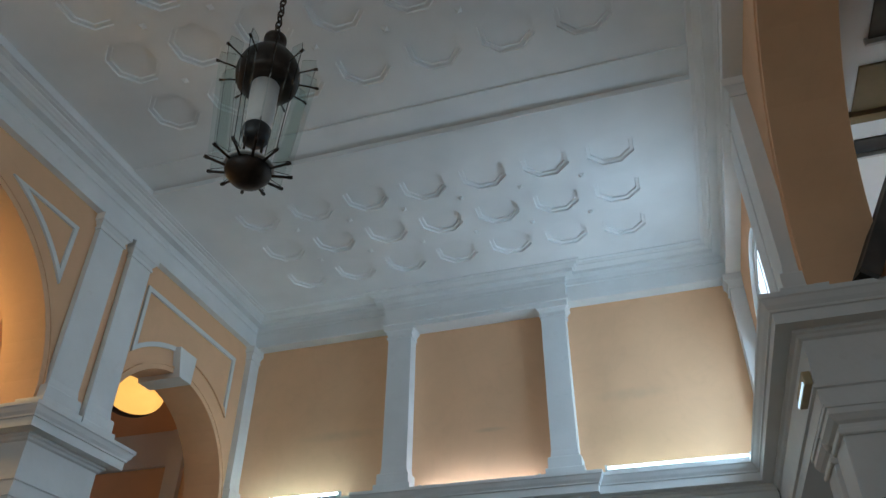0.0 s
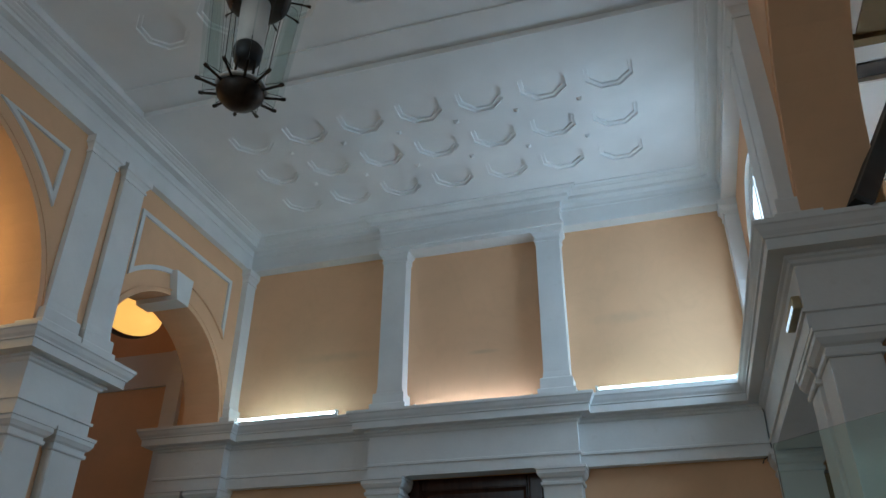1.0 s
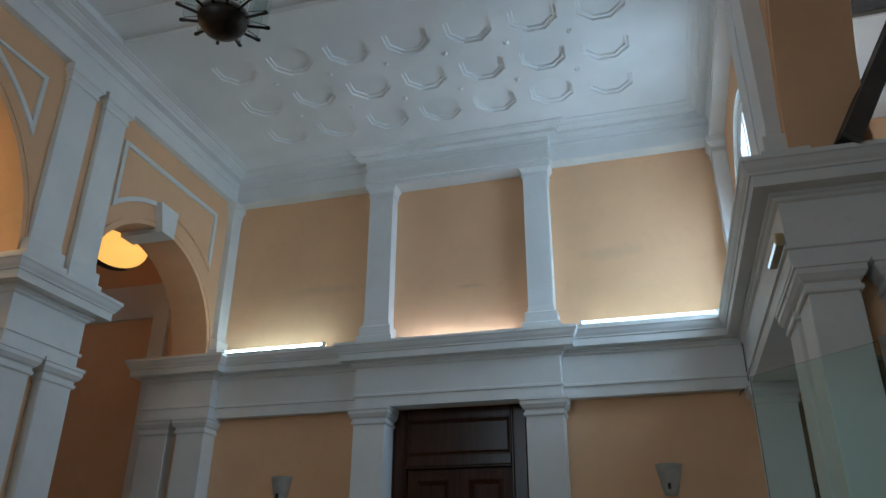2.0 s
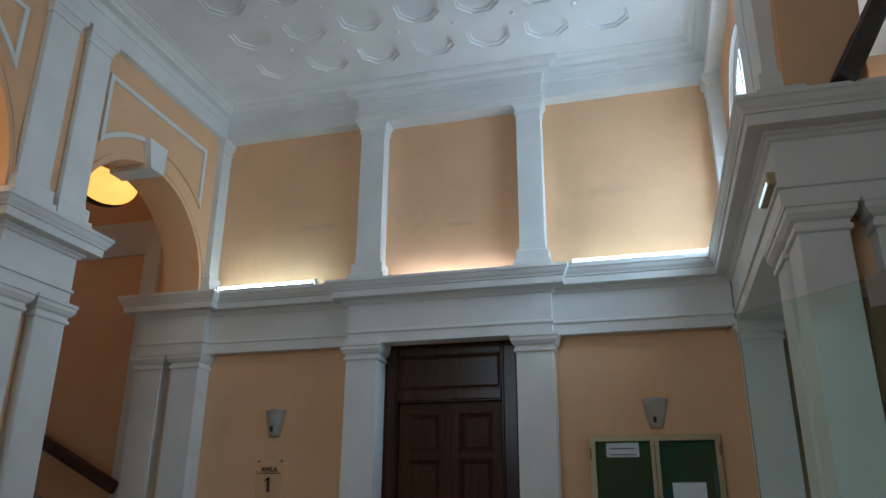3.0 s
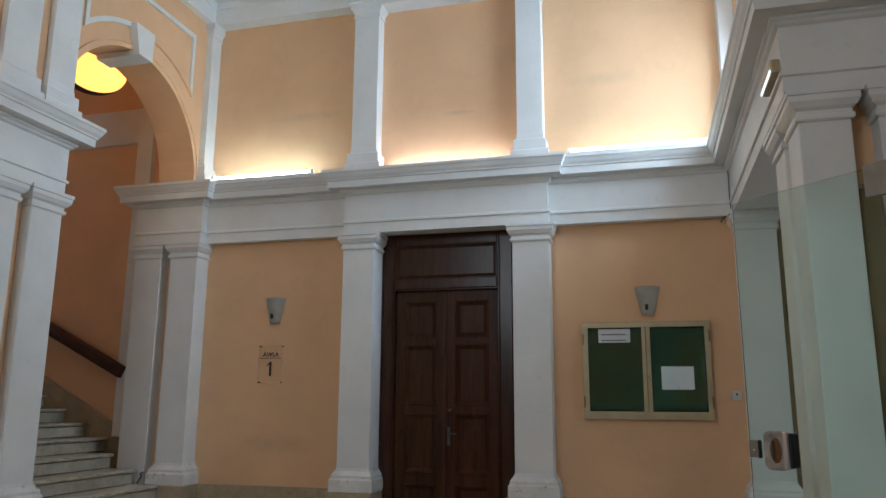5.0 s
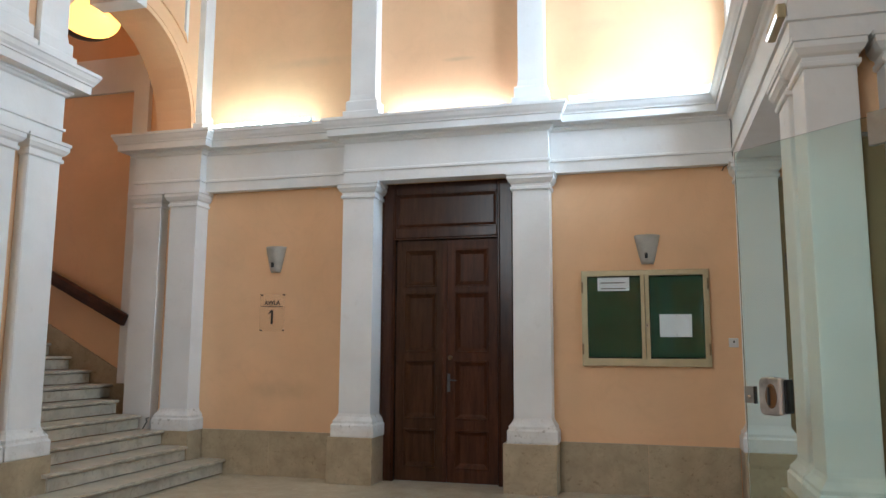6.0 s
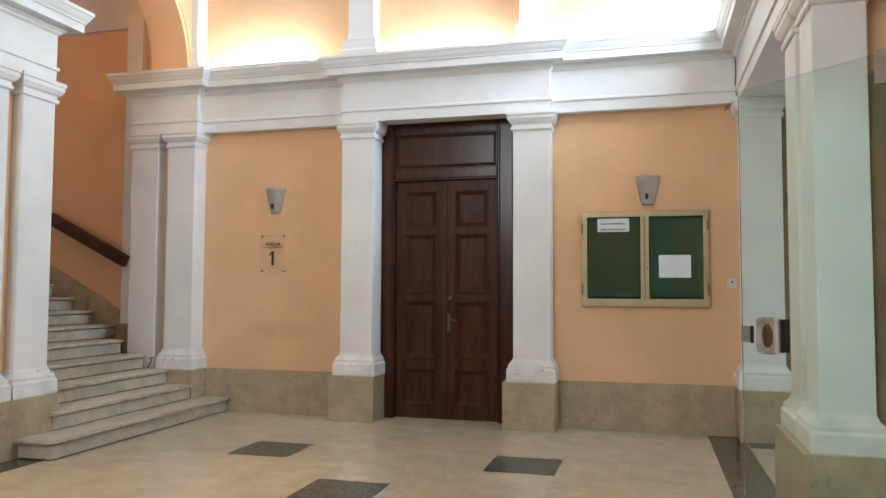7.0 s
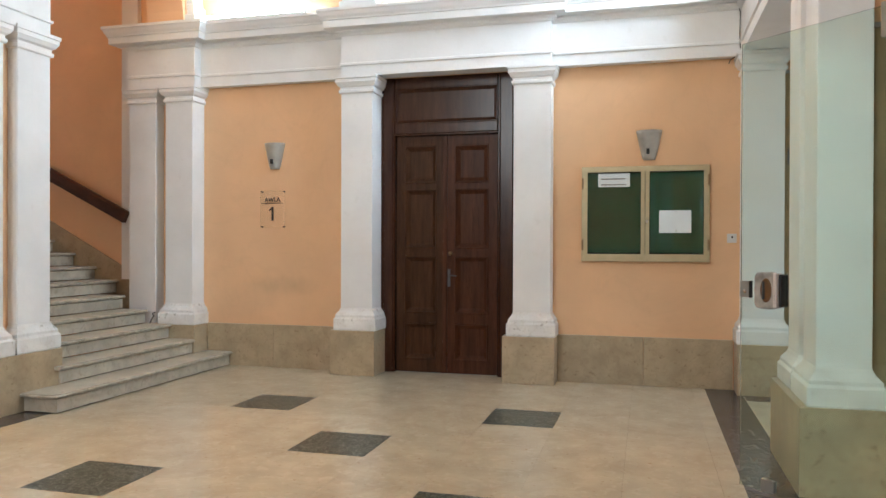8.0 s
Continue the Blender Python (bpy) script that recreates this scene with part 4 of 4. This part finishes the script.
# ---- glass door leaf ----
GA, GB = Vector((0.531, 4.69)), Vector((1.215, 3.995))
gd = (GB - GA).normalized()
ang = math.degrees(math.atan2(gd.y, gd.x))
glass = empty("glass_door", "frameless greenish glass door leaf standing open", "door", at=(GA.x, GA.y, 0))
glass.rotation_euler = (0, 0, radians(ang))
LG = (GB - GA).length
g = part("leaf", boxed(0, LG, -0.005, 0.005, 0.012, 2.575, bevel=0.0015), GLASS, glass, "frameless greenish glass leaf")
g.visible_shadow = False
part("patch_fitting", boxed(0.82, 1.05, -0.02, 0.02, 2.42, 2.59, bevel=0.003), PATCH, glass, "grey metal top patch fitting")
part("patch_fitting", boxed(0.15, 0.235, -0.016, 0.016, 0.02, 0.09, bevel=0.003), PATCH, glass, "steel floor patch fitting")
plate = part("strike_plate", boxed(0.0, 0.066, -0.010, 0.010, 1.107, 1.20, bevel=0.002), PATCH, glass, "steel strike plate")
part("plate_edge", boxed(0.062, 0.072, -0.013, 0.013, 1.105, 1.202, bevel=0.002), BLACK, plate, "dark edge of the strike plate")
bm = bmesh.new()
lathe(bm, [(0.011, 0.0), (0.011, 0.004), (0.004, 0.006)], 14)
bmesh.ops.transform(bm, matrix=pose(0.034, -0.009, 1.14, 90), verts=bm.verts[:])
part("cylinder", bm, CHROME, plate, "small round lock cylinder")


def rounded_case(s0, s1, z0, z1, y0, y1, r=0.035, seg=6):
    """A box with rounded corners in the leaf's plane and softened rims."""
    bm = bmesh.new()
    cs = [(s1 - r, z1 - r, 0), (s0 + r, z1 - r, 90), (s0 + r, z0 + r, 180), (s1 - r, z0 + r, 270)]
    rings = []
    for y, inset in ((y1, 0.0), (y0 + 0.008, 0.0), (y0 + 0.002, 0.003), (y0, 0.009)):
        rings.append([bm.verts.new((cx + (r - inset) * math.cos(radians(a0 + 90 * k / seg)), y, cz + (r - inset) * math.sin(radians(a0 + 90 * k / seg)))) for cx, cz, a0 in cs for k in range(seg + 1)])
    m = len(rings[0])
    for a, b in zip(rings, rings[1:]):
        for k in range(m):
            bm.faces.new((a[k], a[(k + 1) % m], b[(k + 1) % m], b[k]))
    bm.faces.new(rings[0][::-1])
    bm.faces.new(rings[-1])
    return bm


lock = part("lock_case", rounded_case(0.122, 0.262, 1.050, 1.258, -0.045, -0.006), LOCKSTEEL, glass, "polished brownish steel lock case")
part("rim", rounded_case(0.250, 0.276, 1.058, 1.254, -0.056, -0.006, 0.009), SATIN, lock, "bright vertical rim of the lock case")
part("pull", rounded_case(0.266, 0.290, 1.064, 1.246, -0.036, 0.030, 0.011), BLACK, lock, "dark rounded end of the lock case")
bm = bmesh.new()
lathe(bm, [(0.050, 0.0), (0.050, 0.004), (0.044, 0.007), (0.036, 0.004), (0.006, 0.002)], 24)
bmesh.ops.transform(bm, matrix=pose(0.202, -0.044, 1.155, 90) @ Matrix.Diagonal((0.72, 1.35, 1, 1)), verts=bm.verts[:])
part("rose", bm, BRASS, lock, "dark oval recess for the thumb turn", smooth=True)
part("thumb_turn", boxed(0.182, 0.194, -0.060, -0.042, 1.105, 1.205, bevel=0.006), IRON, lock, "steel thumb turn")


# shade on the recessed peach cores is given as olive strips
def gap_shade_post(x0, x1, y0, y1, z0, z1, label):
    """An upright olive box with softened edges and cap plate, added for gap shade."""
    ob = empty("gap_shade_post", label, "post", "structure", "door posts", (x0, y0, z0))
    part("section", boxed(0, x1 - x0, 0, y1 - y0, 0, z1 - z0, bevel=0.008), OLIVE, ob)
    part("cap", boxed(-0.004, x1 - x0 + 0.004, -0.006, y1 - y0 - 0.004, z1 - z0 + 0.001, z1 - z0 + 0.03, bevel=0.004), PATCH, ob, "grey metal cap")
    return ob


gap_shade_post(1.218, 1.348, 4.715, 4.80, Z_DADO + 0.026, 2.63, "olive strip standing for the shaded gap between the pilasters of the pier")
gap_shade_post(1.242, 1.358, 7.64, 7.725, Z_DADO + 0.001, 3.02, "olive strip standing for the shaded gap between the corner pilasters")
hook = empty("wall_bracket", "small dark iron bracket in the corner recess", "bracket", at=(1.30, 7.64, 2.25))
part("plate", boxed(-0.035, 0.035, -0.012, -0.001, -0.09, 0.07, bevel=0.004), IRON, hook)
part("arm", boxed(-0.02, 0.03, -0.075, -0.011, -0.05, 0.0, bevel=0.01), BLACK, hook)

# ---- east window and gallery ----
win = empty("window_1", "white arched window with bright daylight behind", "window", "structure")
yc, r, seg, spr = 6.50, 0.985, 28, 4.69
WX = XR + 0.20          # plane of the window


def arch_band(ra, rb, x0, x1):
    """An arched frame between two radii, with straight legs down to the sill."""
    bm = bmesh.new()
    pts = [(yc - rb, 3.94)] + [(yc - rb * math.cos(math.pi * k / seg), spr + rb * math.sin(math.pi * k / seg)) for k in range(seg + 1)] + [(yc + rb, 3.94)]
    ins = [(yc - ra, 3.94)] + [(yc - ra * math.cos(math.pi * k / seg), spr + ra * math.sin(math.pi * k / seg)) for k in range(seg + 1)] + [(yc + ra, 3.94)]
    rings = [[bm.verts.new((x, *q)) for x, q in ((x0, p), (x1, p), (x1, i), (x0, i))] for p, i in zip(pts, ins)]
    for a, b in zip(rings, rings[1:]):
        for k in range(4):
            bm.faces.new((a[k], a[(k + 1) % 4], b[(k + 1) % 4], b[k]))
    return bm


part("window_frame", arch_band(r - 0.07, r, WX - 0.035, WX + 0.035), WHITE, win)
part("sash", arch_band(r - 0.13, r - 0.075, WX - 0.022, WX + 0.022), WHITE, win)
for k in range(-1, 2):
    part("mullion", boxed(WX - 0.032, WX + 0.03, yc + 0.43 * k - 0.025, yc + 0.43 * k + 0.025, 3.94, spr + math.sqrt(0.86 ** 2 - (0.43 * k) ** 2), bevel=0.004), WHITE, win)
for z in (4.30, spr):
    part("transom", boxed(WX - 0.028, WX + 0.026, yc - r + 0.13, yc + r - 0.13, z - 0.025, z + 0.025, bevel=0.004), WHITE, win)
for k in range(-2, 2):
    pane = part("pane", boxed(WX + 0.004, WX + 0.008, yc + 0.43 * k + 0.026 if k > -2 else yc - 0.85, yc + 0.43 * (k + 1) - 0.026 if k < 1 else yc + 0.85, 3.95, spr - 0.03), PANE, win, "clear window pane")
    pane.visible_shadow = False
# white plaster reveal of the window
part("window_reveal", arch_band(r - 0.012, r - 0.001, XR + 0.125, WX - 0.036), WHITE, win)

bm = bmesh.new()
box(bm, XR + 0.6, 4.6, SOUTH, WN, 6.10, 6.2)
structure("gallery_ceiling", bm, CEIL, "white ceiling of the upper gallery", "ceiling")
# slab out of view, added to keep upper and lower light apart
bm = bmesh.new()
box(bm, XR + THICK - 0.02, 4.6, SOUTH, WN, 3.70, 3.92)
structure("gallery_light_screen", bm, CEIL, "plain white slab at gallery floor level, added unseen to block light", "floor")
for x0, x1, y0, y1, mat, words in ((1.90, 3.2, 4.87, 5.39, OLIVE, "olive-painted panel in the gallery ceiling"), (1.93, 3.2, 3.75, 4.58, IRON, "grey metal panel in the gallery ceiling"), (1.97, 3.2, 5.78, 5.96, IRON, "grey metal panel in the gallery ceiling")):
    tp = empty("ceiling_panel", words, "panel", "", "gallery ceiling panels")
    part("sheet", boxed(x0, x1, y0, y1, 6.075, 6.099, bevel=0.004), mat, tp)
    part("rim", boxed(x0 - 0.03, x1, y1 + 0.002, y1 + (0.10 if mat is OLIVE else 0.03), 6.03, 6.099, bevel=0.004), OLIVE if mat is OLIVE else PLASTIC, tp)
dl = empty("downlight", "small black round downlight in the gallery ceiling", "lamp")
bm = bmesh.new()
lathe(bm, [(0.06, 6.02), (0.07, 6.03), (0.07, 6.07), (0.03, 6.074)], 20, (2.26, 5.06))
part("housing", bm, BLACK, dl, smooth=True)

beam = empty("steel_beam", "dark sloping steel beam above the cornice", "beam")
a, b = Vector((1.265, 4.47, 3.93)), Vector((2.09, 4.75, 5.45))
q = (b - a).to_track_quat("Z", "Y").to_matrix().to_4x4()
bm = boxed(-0.06, 0.06, -0.045, 0.045, 0, (b - a).length, bevel=0.004)
bmesh.ops.transform(bm, matrix=Matrix.Translation(a) @ q, verts=bm.verts[:])
part("web", bm, BLACK, beam)
bm = boxed(-0.10, -0.055, -0.06, 0.06, 0, (b - a).length, bevel=0.004)
bmesh.ops.transform(bm, matrix=Matrix.Translation(a) @ q, verts=bm.verts[:])
part("flange", bm, IRON, beam, "grey flange")

# ---- lantern ----
lan = empty("lantern", "hanging dark bronze lantern with radial glass fins", "lantern", at=(-2.16, 2.88, 4.26))
bm = bmesh.new()
lathe(bm, [(0.01, 0.0), (0.05, 0.005), (0.10, 0.03), (0.135, 0.075), (0.14, 0.10), (0.135, 0.118), (0.05, 0.125)], 28)
bowl = part("bowl", bm, BRONZE, lan, "dark bronze bottom bowl", smooth=True)
bm = bmesh.new()
lathe(bm, [(0.14, 0.83), (0.19, 0.84), (0.205, 0.87), (0.212, 0.93), (0.205, 0.99), (0.185, 1.05), (0.155, 1.09), (0.148, 1.105), (0.125, 1.125), (0.105, 1.135), (0.10, 1.155), (0.075, 1.175), (0.07, 1.27), (0.078, 1.28), (0.075, 1.31), (0.03, 1.33)], 28)
dome = part("dome", bm, BRONZE, lan, "dark bronze dome", smooth=True)
bm = bmesh.new()
lathe(bm, [(0.075, 0.45), (0.09, 0.47), (0.09, 0.83), (0.05, 0.84)], 24)
part("lamp_glass", bm, BULB, lan, "opal glass cylinder", smooth=True)
bm = bmesh.new()
lathe(bm, [(0.02, 0.33), (0.075, 0.345), (0.09, 0.38), (0.092, 0.44), (0.08, 0.46)], 24)
part("lamp_base", bm, BLACK, lan, smooth=True)
NF = 12
for k in range(NF):
    a = 2 * math.pi * (k + 0.3) / NF
    c, s = math.cos(a), math.sin(a)
    bm = bmesh.new()
    rod(bm, (0.12 * c, 0.12 * s, 0.105), (0.245 * c, 0.245 * s, 0.132), 0.0085, 6)
    rod(bm, (0.236 * c, 0.236 * s, 0.129), (0.262 * c, 0.262 * s, 0.138), 0.0115, 6)
    part("spike", bm, BRONZE, bowl)
    bm = bmesh.new()
    rod(bm, (0.19 * c, 0.19 * s, 0.925), (0.32 * c, 0.32 * s, 0.945), 0.0075, 6)
    rod(bm, (0.312 * c, 0.312 * s, 0.943), (0.338 * c, 0.338 * s, 0.948), 0.0105, 6)
    part("spike", bm, BRONZE, dome)
    if k % 2 == 0:
        bm = bmesh.new()
        rod(bm, (0.06 * c, 0.06 * s, 0.11), (0.06 * c, 0.06 * s, 0.36), 0.007, 6)
        part("post", bm, BRONZE, bowl)
    bm = bmesh.new()
    t = Vector((-s, c, 0)) * 0.003
    prof = [(0.145, 0.15), (0.245, 0.15), (0.325, 0.97), (0.318, 1.03), (0.225, 1.05), (0.222, 0.90)]
    f = [bm.verts.new(Vector((rr * c, rr * s, z)) + t) for rr, z in prof]
    g = [bm.verts.new(Vector((rr * c, rr * s, z)) - t) for rr, z in prof]
    bm.faces.new(f)
    bm.faces.new(g[::-1])
    for i in range(len(prof)):
        bm.faces.new((f[i], f[(i + 1) % 6], g[(i + 1) % 6], g[i]))
    p = part("fin", bm, LGLASS, lan, "clear greenish glass fin")
    p.visible_shadow = False
bm = bmesh.new()
lathe(bm, [(0.145, 0.126), (0.152, 0.128), (0.152, 0.140), (0.145, 0.142)], 28)
part("collar", bm, PLASTIC, bowl, "pale ring above the bowl", smooth=True)
z, k = 1.32, 0
while z < 2.23:
    bm = bmesh.new()
    n1, n2 = 12, 6
    rr = []
    for i in range(n1):
        a = 2 * math.pi * i / n1
        cx, cz = 0.021 * math.cos(a), 0.038 * math.sin(a)
        d = Vector((math.cos(a), 0, math.sin(a)))
        rr.append([bm.verts.new(Vector((cx, 0, cz)) + d * 0.007 * math.cos(2 * math.pi * j / n2) + Vector((0, 0.007 * math.sin(2 * math.pi * j / n2), 0))) for j in range(n2)])
    for i in range(n1):
        for j in range(n2):
            bm.faces.new((rr[i][j], rr[(i + 1) % n1][j], rr[(i + 1) % n1][(j + 1) % n2], rr[i][(j + 1) % n2]))
    bmesh.ops.transform(bm, matrix=pose(0, 0, z + 0.022, 0, 0, 90 * (k % 2)), verts=bm.verts[:])
    part("chain_link", bm, BRONZE, lan, smooth=True)
    z += 0.060
    k += 1

# ---- floor: slabs and dark insets ----
bm = bmesh.new()
box(bm, -12.0, 4.6, SOUTH, WN + 0.3, -0.2, -0.012)
floor = structure("floor", bm, STRIP, "polished cream marble floor with dark square insets", "floor")
FX, FY, PITCH_X, PITCH_Y = -3.475, 3.53, 0.557, 0.565


def piece(name, me, parent, x, y, z=0.0):
    ob = new(name, me)
    ob.location = (x, y, z)
    ob.parent = parent
    return ob


def piece_mesh(name, w, h, mat, top=0.0):
    me = bpy.data.meshes.new(name)
    bm = bmesh.new()
    box(bm, 0.0005, w - 0.0005, 0.0005, h - 0.0005, -0.012, top)
    bmesh.ops.recalc_face_normals(bm, faces=bm.faces[:])
    bm.to_mesh(me)
    bm.free()
    me.materials.append(mat)
    return me


meshes = {}
cols = [-4.745] + [FX + PITCH_X * k for k in range(-2, 8)] + [0.552]
cols = [c for c in cols if -4.745 <= c <= 0.552]
rows = [SOUTH] + [FY + PITCH_Y * k for k in range(-11, 8)] + [WN - 0.02]
rows = sorted(r for r in rows if SOUTH <= r <= WN - 0.02)
for x0, x1 in zip(cols, cols[1:]):
    for y0, y1 in zip(rows, rows[1:]):
        if y1 - y0 < 0.02 or x1 - x0 < 0.02:
            continue
        i, j = round((x0 - FX) / PITCH_X), round((y0 - FY) / PITCH_Y)
        dark = i % 2 == 0 and j % 2 == 0 and (i + j) % 4 == 0 and 0 <= i <= 4 and j <= 4 and abs(x1 - x0 - PITCH_X) < 0.01 and abs(y1 - y0 - PITCH_Y) < 0.01
        key = (round(x1 - x0, 3), round(y1 - y0, 3), dark)
        if key not in meshes:
            meshes[key] = piece_mesh("inset" if dark else "slab", x1 - x0, y1 - y0, DARK if dark else FLOOR)
        piece("inset" if dark else "slab", meshes[key], floor, x0, y0)
for x0, x1, mat, nm in ((0.552, 0.876, STRIP, "strip"), (-5.03, -4.745, STRIP, "strip"), (0.876, 4.6, FLOOR, "slab"), (-12.0, -5.03, FLOOR, "slab")):
    y = SOUTH
    while y < WN - 0.05:
        h = min(1.315, WN - y)
        key = (x0, round(h, 3))
        if key not in meshes:
            meshes[key] = piece_mesh(nm, x1 - x0, h, mat)
        piece(nm, meshes[key], floor, x0, y)
        y += h
piece("slab", piece_mesh("slab", 1.44, 0.5, FLOOR), floor, -2.84, WN - 0.02)
piece("strip", piece_mesh("strip", 1.1, 0.50, STRIP), floor, 0.88, 7.29, 0.004)
